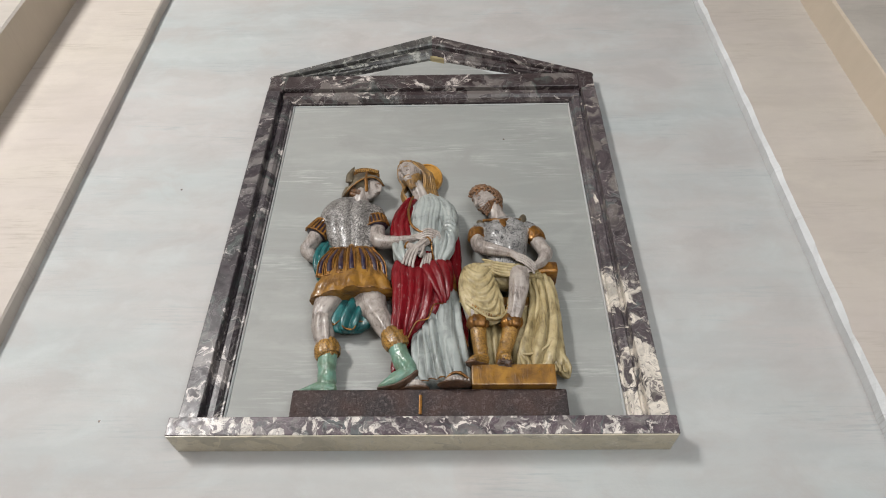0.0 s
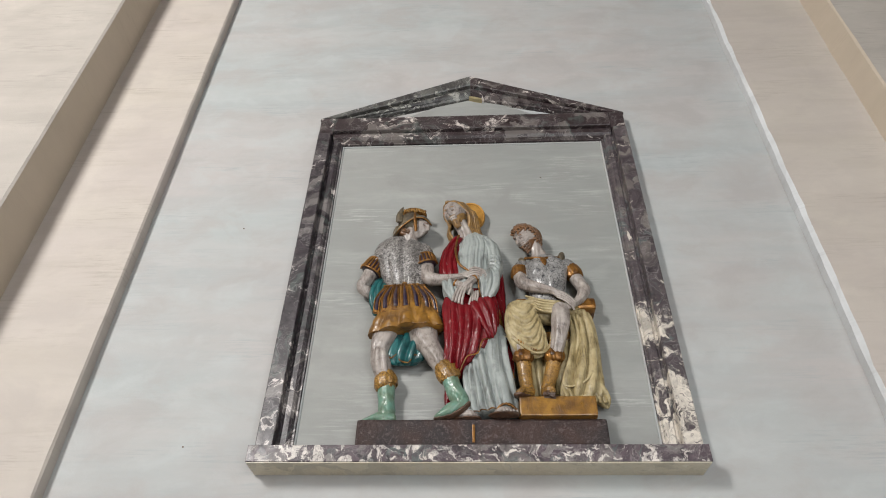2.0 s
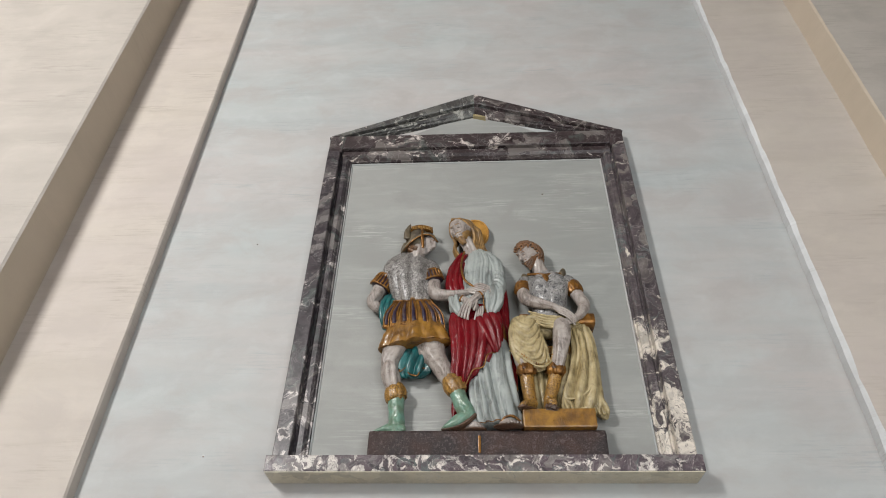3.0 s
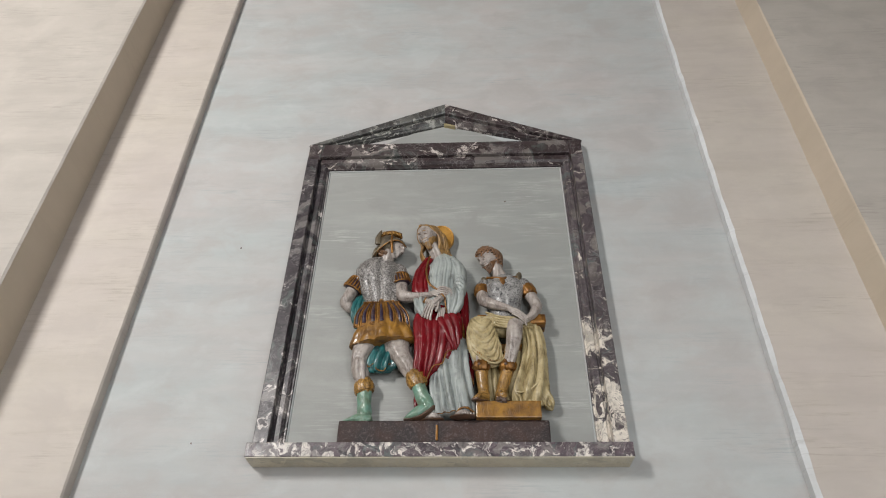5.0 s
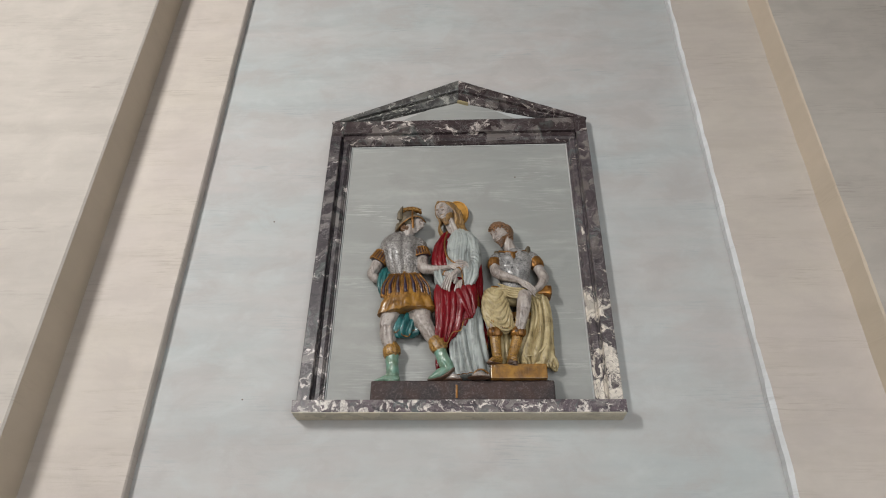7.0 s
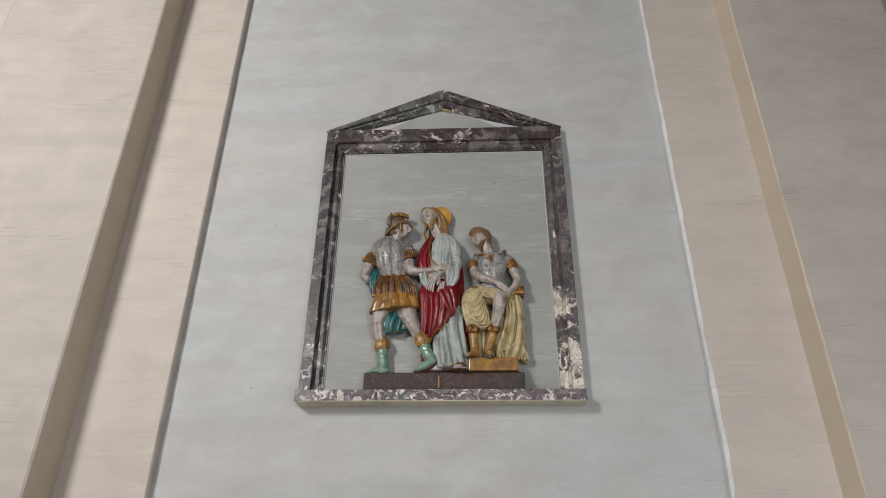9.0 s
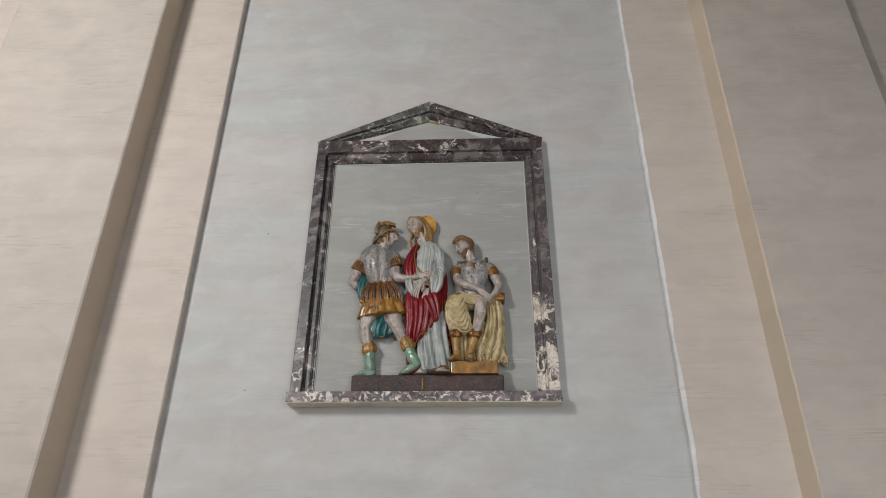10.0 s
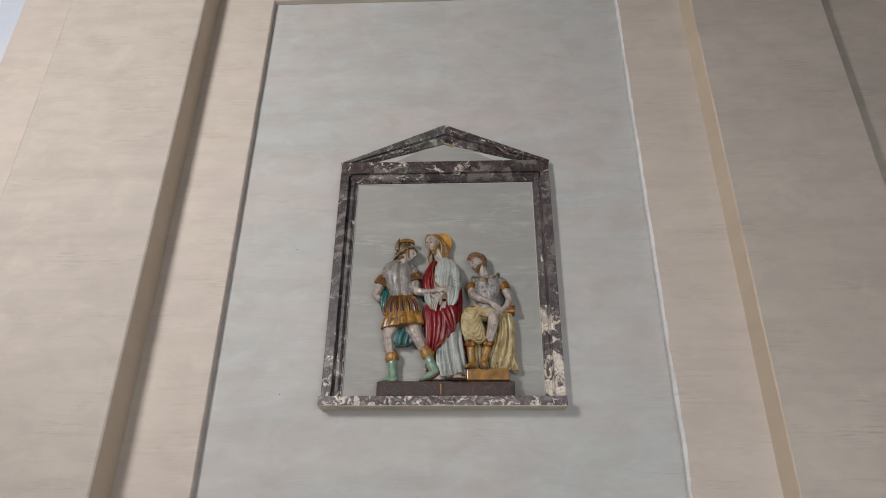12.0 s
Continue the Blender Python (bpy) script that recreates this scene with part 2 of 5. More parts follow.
SLOT = {n: i for i, n in enumerate(NAMES)}


def rough_stone(name):
    m = Nodes(name)
    n = m.noise(m.obj, 110, 6, 0.7, 1.6)
    big = m.noise(m.obj, 14, 4)
    colour = m.mix(m.ramp(big, 0.42, 0.62), (0.024, 0.016, 0.017), (0.05, 0.024, 0.019))
    colour = m.mix(m.ramp(n, 0.53, 0.60, 0, 0.65), colour, (0.15, 0.12, 0.115))
    return m.done(colour, m.ramp(n, 0.3, 0.7, 0.35, 0.6), n, 0.8, 0.004)


PLINTH = rough_stone("rough_purple_stone")
# pale, so that the unseen floor bounces light up under the sill
FLOOR = marble("floor_marble", (0.5, 0.46, 0.41), (0.6, 0.56, 0.5), (0.7, 0.67, 0.6), (0.5, 0.49, 0.45), 0.6, 0.3)


# ---- mesh helpers ----
def mesh_object(name, bm, mats, parent=None, label="", smooth=False):
    me = bpy.data.meshes.new(name)
    bm.normal_update()
    bm.to_mesh(me)
    bm.free()
    for m in mats if isinstance(mats, (list, tuple)) else [mats]:
        me.materials.append(m)
    if smooth:
        for p in me.polygons:
            p.use_smooth = True
    ob = new(name, me)
    if parent:
        ob.parent = parent
    return tagged(ob, label)


def part(name, bm, material, parent, label=""):
    return mesh_object(name, bm, material, parent, label)


def box(x0, x1, y0, y1, z0, z1, bevel=0.0, bm=None):
    bm = bm or bmesh.new()
    vs = [bm.verts.new((x, y, z)) for z in (z0, z1) for y in (y0, y1) for x in (x0, x1)]
    fs = [bm.faces.new([vs[i] for i in q]) for q in ((0, 2, 3, 1), (4, 5, 7, 6), (0, 1, 5, 4), (2, 6, 7, 3), (0, 4, 6, 2), (1, 3, 7, 5))]
    if bevel:
        edges = {e for f in fs for e in f.edges}
        bmesh.ops.bevel(bm, geom=list(edges), offset=bevel, segments=2, affect="EDGES", profile=0.6)
    return bm


def prism(section, axis_points, bm=None):
    """Sweep a closed section (pairs: out of the wall, across) along straight stations; each station gives origin, out and across vectors."""
    bm = bm or bmesh.new()
    rings = []
    for origin, out, across in axis_points:
        rings.append([bm.verts.new(Vector(origin) + Vector(out) * a + Vector(across) * b) for a, b in section])
    n = len(section)
    for r0, r1 in zip(rings, rings[1:]):
        for i in range(n):
            bm.faces.new((r0[i], r0[(i + 1) % n], r1[(i + 1) % n], r1[i]))
    bm.faces.new(rings[0][::-1])
    bm.faces.new(rings[-1])
    bmesh.ops.recalc_face_normals(bm, faces=bm.faces)
    return bm


def upright(corners, z0, z1, wobble, mats_of=None, step=0.035, seed=0):
    """A wall piece with a plan outline, swept upwards; corner i wanders by wobble[i] as hand-worked plaster does."""
    bm = bmesh.new()
    n, count = len(corners), max(2, int((z1 - z0) / step))
    rings = []
    for k in range(count + 1):
        z = z0 + (z1 - z0) * k / count
        ring = []
        for i, (x, y) in enumerate(corners):
            s = wobble[i]
            dx = s * (noise.noise((seed + i * 7.1, 0, z * 6)) + 0.6 * noise.noise((seed + i * 3.3, 4, z * 23)))
            dy = 0.5 * s * noise.noise((seed + i * 5.7, 9, z * 11))
            ring.append(bm.verts.new((x + dx, y + dy, z)))
        rings.append(ring)
    for r0, r1 in zip(rings, rings[1:]):
        for i in range(n):
            f = bm.faces.new((r0[i], r0[(i + 1) % n], r1[(i + 1) % n], r1[i]))
            f.material_index = mats_of[i] if mats_of else 0
    bm.faces.new(rings[0][::-1])
    bm.faces.new(rings[-1])
    return bm


# ---- the building ----
TOP = 6.4
PANEL_X, STRIP_Y = 0.925, -0.034
RIGHT_X = 0.889      # edge of the right band
PANEL_TOP = 4.245


def structure(name, bm, mats, label, category="wall"):
    return tagged(mesh_object(name, bm, mats), label, category, kind="structure")


structure("wall_panel", box(-PANEL_X - 0.1, PANEL_X + 0.1, 0, 0.3, 0, TOP), PANEL, "pale blue-grey upper wall panel with brushed streaks")
structure("wall_field", box(-0.415, 0.415, -0.004, 0.0, 2.07, 3.10), FIELD, "grey-green brushed plaster field inside the marble frame")
structure("wall_gable_field", prism([(0, 0), (0.004, 0), (0.004, 1), (0, 1)], [((-0.3, 0, 3.14), (0, -1, 0), (0, 0, 0.03)), ((0, 0, 3.14), (0, -1, 0), (0, 0, 0.19)), ((0.3, 0, 3.14), (0, -1, 0), (0, 0, 0.03))]), FIELD, "grey-green plaster in the gable of the marble frame")
for x, z in ((-0.650, 2.112), (-0.648, 2.755), (0.203, 2.932)):
    y = -0.0052 if abs(x) < 0.4 else -0.0012
    hole = prism([(0, -0.0022), (0.0011, -0.0018), (0.0011, 0.0018), (0, 0.0022)], [((x - 0.002, y + 0.0011, z), (0, -1, 0), (0, 0, 1)), ((x + 0.002, y + 0.0011, z), (0, -1, 0), (0, 0, 1))])
    structure("nail_hole", hole, SOLE, "small dark plugged nail hole in the plaster", "hole")
# cream bands beside the panel; the right one's edge is whitened to look lit
structure("wall_band_left", upright([(-1.30, 0.25), (-1.30, STRIP_Y), (-PANEL_X - 0.004, STRIP_Y), (-PANEL_X, STRIP_Y + 0.005), (-PANEL_X, 0.25)], 0, TOP, [0, 0, 0.0012, 0.0012, 0.001], [0, 0, 0, 0, 0], seed=1),
          [STRIP, LIT_EDGE], "cream limewashed wall band beside the blue-grey panel")
structure("wall_band_right", upright([(RIGHT_X - 0.001, 0.25), (RIGHT_X, STRIP_Y + 0.009), (RIGHT_X + 0.010, STRIP_Y), (1.30, STRIP_Y), (1.30, 0.25)], 0, TOP, [0.002, 0.004, 0.006, 0, 0], [1, 1, 0, 0, 0], seed=2),
          [STRIP, LIT_EDGE], "cream limewashed wall band, its edge coloured whiter as if lit")
structure("wall_band_top", box(-PANEL_X, RIGHT_X + 0.004, STRIP_Y + 0.002, -0.001, PANEL_TOP, TOP, 0.003), STRIP, "cream limewashed wall band above the panel")
# piers
structure("pier_left", upright([(-1.93, 0.25), (-1.93, -0.18), (-1.922, -0.185), (-1.23, -0.185), (-1.224, -0.180), (-1.224, 0.25)], 0, TOP, [0, 0.001, 0.001, 0.0009, 0.0009, 0], [1, 0, 0, 0, 1, 1], seed=3),
          [PIER, TAN], "wide pale limewashed pier with a tan side", "pier")
structure("pier_right", upright([(1.214, 0.25), (1.214, -0.034), (1.236, -0.112), (1.241, -0.117), (1.875, -0.117), (1.882, -0.112), (1.882, 0.25)], 0, TOP, [0, 0.003, 0.0025, 0.0025, 0.001, 0.001, 0], [1, 1, 1, 0, 0, 1, 1], seed=4),
          [PIER, TAN], "wide stone-coloured limewashed pier with a tan side", "pier")
# the next bays, only just seen
structure("wall_band_far_left", box(-2.32, -1.9, STRIP_Y, 0.25, 0, TOP, 0.003), STRIP, "pale limewashed wall band")
structure("wall_far_left_low", box(-6.0, -2.321, STRIP_Y + 0.002, 0.25, 0, 3.42, 0.003), STRIP, "pale limewashed wall below a blue panel")
# bluer than the main panel, above z 3.3 only
structure("wall_far_left", box(-6.0, -2.32, 0.0, 0.3, 3.3, TOP), BLUE, "blue-grey upper wall panel")
structure("wall_band_far_right", box(1.88, 2.6, STRIP_Y, 0.25, 0, TOP, 0.003), PIER, "shaded limewashed wall band beyond the pier")
structure("wall_far_right", box(2.6, 6.0, 0.0, 0.3, 0, TOP), PANEL, "blue-grey limewashed wall")
# the rest of the room: unseen, added to close it and bounce light
structure("floor", box(-6, 6, BACK - 0.3, 0.3, -0.2, 0), FLOOR, "unseen polished marble floor", "floor")
structure("ceiling", box(-6, 6, BACK - 0.3, 0.3, TOP, TOP + 0.2), PLASTER, "unseen white plaster ceiling", "ceiling")
structure("wall_west", box(-6.3, -6, BACK - 0.3, 0.3, 0, TOP), PLASTER, "unseen white plaster side wall")
structure("wall_east", box(6, 6.3, BACK - 0.3, 0.3, 0, TOP), PLASTER, "unseen white plaster side wall")
# unseen wall, its openings cut only to hold the two area lamps
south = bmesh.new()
edges_x = sorted([-6, 6] + [x + s * w / 2 for x, z, w, h, *_ in LAMP_OPENINGS for s in (-1, 1)])
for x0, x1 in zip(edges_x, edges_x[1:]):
    hole = [(z - h / 2, z + h / 2) for x, z, w, h, *_ in LAMP_OPENINGS if x0 < x < x1]
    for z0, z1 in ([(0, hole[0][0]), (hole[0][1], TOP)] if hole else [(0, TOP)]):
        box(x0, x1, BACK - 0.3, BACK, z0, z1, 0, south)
structure("wall_south", south, PLASTER, "unseen white plaster wall with openings cut for the area lamps")


# ---- column at the far right ----
def lathe(bm, cx, cy, rows, n=32, mat=0):
    rings = [[bm.verts.new((cx + r * math.cos(2 * math.pi * i / n), cy + r * math.sin(2 * math.pi * i / n), z)) for i in range(n)] for r, z in rows]
    for r0, r1 in zip(rings, rings[1:]):
        for i in range(n):
            f = bm.faces.new((r0[i], r0[(i + 1) % n], r1[(i + 1) % n], r1[i]))
            f.smooth, f.material_index = True, mat
    bm.faces.new(rings[0][::-1])
    bm.faces.new(rings[-1])
    return bm


column = tagged(new("column"), "engaged plaster column with a moulded beige capital", "column")
column.location = (2.43, STRIP_Y - 0.02, 0)
part("shaft", lathe(bmesh.new(), 0, 0, [(0.19, 0), (0.18, 0.3), (0.165, 4.13)]), PIER, column)
cap = lathe(bmesh.new(), 0, 0, [(0.165, 4.13), (0.20, 4.135), (0.215, 4.16), (0.205, 4.19), (0.18, 4.2), (0.19, 4.3), (0.24, 4.42), (0.29, 4.48)])
box(-0.3, 0.3, -0.3, 0.1, 4.48, 4.56, 0.01, cap)
part("capital", cap, TAN, column, "beige moulded capital")


# ---- marble frame ----
frame_thing = tagged(new("marble_wall_frame"), "gabled wall frame of purple and white breccia marble", "frame")
BASE_Z = 2.05
frame_thing.location = (0, 0, BASE_Z)
# section: out from the wall, inwards from the outer edge
SECTION = [(0, 0), (0.039, 0), (0.041, 0.002), (0.041, 0.037), (0.039, 0.039), (0.018, 0.040), (0.018, 0.046), (0.023, 0.049), (0.023, 0.061), (0.018, 0.067), (0.012, 0.070), (0.012, 0.074), (0, 0.075)]
OUT = (0, -1, 0)


def bar(name, p0, a0, p1, a1, material, label, section=SECTION):
    return part(name, prism(section, [((p0[0], 0, p0[1] - BASE_Z), OUT, a0), ((p1[0], 0, p1[1] - BASE_Z), OUT, a1)]), material, frame_thing, label)


SILL_TOP, EAVES, APEX, HALF = 2.087, 3.186, 3.397, 0.475
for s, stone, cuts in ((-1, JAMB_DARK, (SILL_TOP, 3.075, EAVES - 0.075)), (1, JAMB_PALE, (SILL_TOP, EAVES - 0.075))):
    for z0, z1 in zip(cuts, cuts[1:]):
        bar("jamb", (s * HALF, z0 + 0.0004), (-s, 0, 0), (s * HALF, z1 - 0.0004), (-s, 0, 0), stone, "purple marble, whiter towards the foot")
# lintel: lies across the jambs, with the same moulding on its lower edge
LINTEL = [(0, 0), (0.034, 0), (0.036, 0.002), (0.036, 0.058), (0.034, 0.060), (0.022, 0.062), (0.022, 0.066), (0.027, 0.069), (0.027, 0.084), (0.020, 0.092), (0.012, 0.097), (0.012, 0.101), (0, 0.102)]
bar("lintel", (-HALF + 0.045, EAVES), (0, 0, -1), (HALF - 0.045, EAVES), (0, 0, -1), PURPLE, "dark purple marble with pale lumps", LINTEL)
for s in (-1, 1):
    x0, x1 = sorted((s * HALF, s * (HALF - 0.0442)))
    part("corner_block", box(x0, x1, -0.0365, 0, EAVES - 0.0745 - BASE_Z, EAVES - BASE_Z, 0.001), PURPLE, frame_thing)
# raking pieces meet at the apex in an upright joint
RAKE = [(0, 0), (0.030, 0), (0.036, 0.010), (0.036, 0.050), (0.033, 0.054), (0.022, 0.056), (0.022, 0.060), (0.026, 0.064), (0.026, 0.078), (0.018, 0.086), (0.010, 0.094), (0, 0.096)]
for s in (-1, 1):
    rake = prism(RAKE, [((s * (HALF + 0.006), 0, EAVES + 0.001 - BASE_Z), OUT, (-s * 0.9, 0, 0.02)), ((s * 0.0006, 0, APEX - BASE_Z), OUT, (0, 0, -1))])
    part("raking_cornice", rake, GREEN if s < 0 else PURPLE, frame_thing, "grey-green veined marble" if s < 0 else "dark purple marble")
part("mortar", prism([(0, -0.002), (0.018, -0.003), (0.0235, 0.0), (0.018, 0.003), (0, 0.004)], [((x, 0, APEX - 0.0985 - d - BASE_Z), OUT, (0, 0, k)) for x, d, k in ((-0.004, 0.0, 0.2), (0.004, 0.001, 0.8), (0.014, 0.004, 1.0), (0.026, 0.009, 0.7), (0.038, 0.014, 0.15))]), MORTAR, frame_thing, "yellowed mortar in the apex joint")
sill = box(-0.478, 0.475, -0.071, 0, 0.0012, SILL_TOP - BASE_Z, 0.0012)
part("sill", sill, BRECCIA, frame_thing, "purple and white breccia marble shelf")
part("sill_underside", box(-0.476, 0.473, -0.069, 0, -0.001, 0.001, 0.0), OLIVE, frame_thing, "raw cream marble")

BEAD = [(0, 0), (0.007, 0.0008), (0.008, 0.003), (0.006, 0.005), (0, 0.006)]
for s in (-1, 1):
    bar("plaster_bead", (s * 0.4008, SILL_TOP), (-s, 0, 0), (s * 0.4008, EAVES - 0.1035), (-s, 0, 0), PANEL, "pale plaster bead", BEAD)
bar("plaster_bead", (-0.3942, EAVES - 0.1032), (0, 0, -1), (0.3942, EAVES - 0.1032), (0, 0, -1), PANEL, "pale plaster bead", BEAD)

# ---- plinth ----
plinth = tagged(new("plinth"), "rough dark purple stone plinth standing on the marble shelf", "plinth")
plinth.location = (0.012, 0, SILL_TOP)
pb = box(-0.267, 0.267, -0.064, -0.001, 0, 0.060, 0.006)
part("block", pb, PLINTH, plinth)
numeral = box(-0.019, -0.013, -0.067, -0.062, 0.006, 0.046, 0.0015)
part("numeral", numeral, GOLD, plinth, "gold upright stroke, numeral one")
STAND = SILL_TOP + 0.060


# ---- figures ----
def catmull(p, t):
    n = len(p) - 1
    i = min(int(t * n), n - 1)
    u = t * n - i
    a, b, c, d = (np.array(p[max(0, min(n, k))], float) for k in (i - 1, i, i + 1, i + 2))
    return 0.5 * (2 * b + (c - a) * u + (2 * a - 5 * b + 4 * c - d) * u * u + (3 * b - a - 3 * c + d) * u ** 3)


def ridge(x, y, z):
    """Hand-modelled relief: rounded ridges with sharper furrows between them."""
    return 2.2 * abs(noise.noise((x, y, z))) - 0.5


def fold_relief(u, t, across, along, folds):
    """Drapery: each fold is a bent line in (u, t) from 0 to 1, with a width and a height in metres. Ridges meet in sharp creases."""
    high, low = np.zeros_like(u), np.zeros_like(u)
    px, py = u * across, t * along
    for (u0, t0), (um, tm), (u1, t1), width, height in folds:
        best, where = np.full_like(u, 9.0), np.zeros_like(u)
        for k in range(15):
            s = k / 14
            qx = ((1 - s) ** 2 * u0 + 2 * s * (1 - s) * um + s * s * u1) * across
            qy = ((1 - s) ** 2 * t0 + 2 * s * (1 - s) * tm + s * s * t1) * along
            if k:
                dx, dy = qx - lx, qy - ly
                f = np.clip(((px - lx) * dx + (py - ly) * dy) / (dx * dx + dy * dy + 1e-12), 0, 1)
                d = np.hypot(px - lx - f * dx, py - ly - f * dy)
                near = d < best
                best, where = np.where(near, d, best), np.where(near, (k - 1 + f) / 14, where)
            lx, ly = qx, qy
        ends = np.sqrt(np.clip(np.minimum(where * 5 + 0.25, (1 - where) * 5 + 0.25), 0, 1))
        shape = height * ends * np.clip(1 - (best / width) ** 2, 0, 1)
        if height > 0:
            high = np.maximum(high, shape)
        else:
            low = np.minimum(low, shape)
    return high + low


FLESH, SMALL = ((0.0007, 60, 40),), ((0.0007, 160, 120),)
CLOTH = ((0.0008, 70, 22), (0.0004, 170, 60))
MODELLING = {"skin": FLESH, "robe": CLOTH, "red": CLOTH, "teal": CLOTH, "straw": CLOTH, "ochre": ((0.0012, 70, 30), (0.0005, 190, 110)), "gold": SMALL, "leaf": SMALL, "oldgold": ((0.0007, 170, 150),), "mint": ((0.0012, 55, 50), (0.0004, 160, 120)),
             "mail": ((0.0008, 50, 40), (0.0009, 320, 320)), "arab": ((0.0008, 80, 80),), "ink": SMALL, "hair": ((0.0016, 210, 160),), "blond": ((0.0012, 260, 60),), "bronze": ((0.0008, 120, 90),), "sole": SMALL}


DRAPED = ("robe", "red", "teal", "straw")     # cut deeper than flesh


class Figure:
    """One statue, modelled as swept forms in a single mesh. x across, z above the plinth, y out of the wall (towards the viewer)."""

    def __init__(self):
        self.bm = bmesh.new()

    def loft(self, mat, *stations, n=26, m=26, fold=0.0, count=9, twist=0.0, phase=0.0, grow=True, tip=0.6, folds=(), trim=None, deep=1.9):
        """stations: x, z, y, half width, half depth. folds: see fold_relief, with u from left to right and t from the first station to the last. trim: material of the last rows. deep: how far cloth is cut."""
        bm, rings = self.bm, []
        n, m = int(n * 1.5), int(m * 1.5)
        q = np.arange(n) * 2 * math.pi / n
        rows, length, last = [], 0.0, None
        for k in range(m + 1):
            t = k / m
            x, z, y, rw, rd = catmull(stations, t)
            a, b = catmull(stations, max(0, t - 0.02)), catmull(stations, min(1, t + 0.02))
            d = Vector((b[0] - a[0], -(b[2] - a[2]), b[1] - a[1]))
            d = d.normalized() if d.length > 1e-9 else Vector((0, 0, 1))
            side = Vector((0, 1, 0)).cross(d)
            side = side.normalized() if side.length > 1e-6 else Vector((1, 0, 0))
            front = d.cross(side).normalized()
            c = Vector((x, -y, z))
            length += (c - last).length if last else 0
            last = c
            rows.append((t, c, d, side, front, max(rw, 0.0008), max(rd, 0.0008)))
        push = np.zeros((m + 1, n))
        if folds:
            sign = 1 if rows[m // 2][3].x + 0.3 * rows[m // 2][3].z >= 0 else -1
            u = np.tile(0.5 + 0.5 * sign * np.cos(q), (m + 1, 1))
            t = np.tile(np.linspace(0, 1, m + 1)[:, None], (1, n))
            push = fold_relief(u, t, 2 * sum(r[5] for r in rows) / len(rows), length, folds)
            if mat in DRAPED:
                push = deep * push - 0.26 * deep * push.max()
            push *= np.clip(0.6 - 1.6 * np.sin(q), 0, 1)
        for k, (t, c, d, side, front, rw, rd) in enumerate(rows):
            amp = fold * (t if grow else 1.0)
            ring = []
            for i in range(n):
                w = 1 + amp * (math.sin(count * q[i] + phase + twist * t) + 0.4 * math.sin((count * 1.7) // 1 * q[i] + 2 * phase - 3 * twist * t)) if amp else 1
                e = push[k, i]
                ring.append(bm.verts.new(c + side * ((rw * w + e) * math.cos(q[i])) + front * ((rd * w + e) * math.sin(q[i]))))
            rings.append((ring, c, d, min(rw, rd)))
        faces = []
        for k in range(m):
            r0, r1 = rings[k][0], rings[k + 1][0]
            slot = SLOT[trim if trim and k >= m - 2 else mat]
            for i in range(n):
                f = bm.faces.new((r0[i], r0[(i + 1) % n], r1[(i + 1) % n], r1[i]))
                f.material_index, f.smooth = slot, True
        for (ring, c, d, r), s in ((rings[0], -1), (rings[-1], 1)):
            mid = [bm.verts.new(c + (v.co - c) * 0.7 + d * (s * r * tip * 0.7)) for v in ring]
            top = bm.verts.new(c + d * (s * r * tip))
            for i in range(n):
                j = (i + 1) % n
                faces.append(bm.faces.new((ring[i], ring[j], mid[j], mid[i])))
                faces.append(bm.faces.new((mid[i], mid[j], top)))
        for f in faces:
            f.material_index, f.smooth = SLOT[mat], True
        return self

    def blob(self, mat, x, z, y, rx, rz, ry, lean=0.0, n=18):
        """An egg: centre, half sizes, lean in degrees."""
        bm = self.bm
        m = Matrix.Translation((x, -y, z)) @ pose(0, 0, 0, 0, lean, 0) @ Matrix.Diagonal((rx, ry, rz, 1))
        made = bmesh.ops.create_uvsphere(bm, u_segments=n, v_segments=12, radius=1, matrix=m)
        for v in made["verts"]:
            for f in v.link_faces:
                f.material_index, f.smooth = SLOT[mat], True
        return self

    def cord(self, mat, r, *pts, m=24, n=8):
        return self.loft(mat, *[(x, z, y, r, r) for x, z, y in pts], m=m, n=n)

    def head(self, x, z, y, rx, rz, ry, turn, nod, lean, beard, shut=False):
        """A modelled head; turn is to the left of the picture, nod is forwards, lean tips the crown to the right. Returns a function from head space (right, up, forward; skull radius 1) to figure space."""
        bm, n, m = self.bm, 64, 56
        face = Matrix.Translation((x, -y, z)) @ pose(0, 0, 0, 0, lean, 0) @ pose(0, 0, 0, 0, 0, -turn) @ pose(0, 0, 0, nod, 0, 0)

        def bump(a, b, ca, cb, wa, wb):
            return math.exp(-((a - ca) / wa) ** 2 - ((b - cb) / wb) ** 2)

        def place(a, c, b):
            return face @ Vector((a * rx, -c * ry, b * rz))

        grid = []
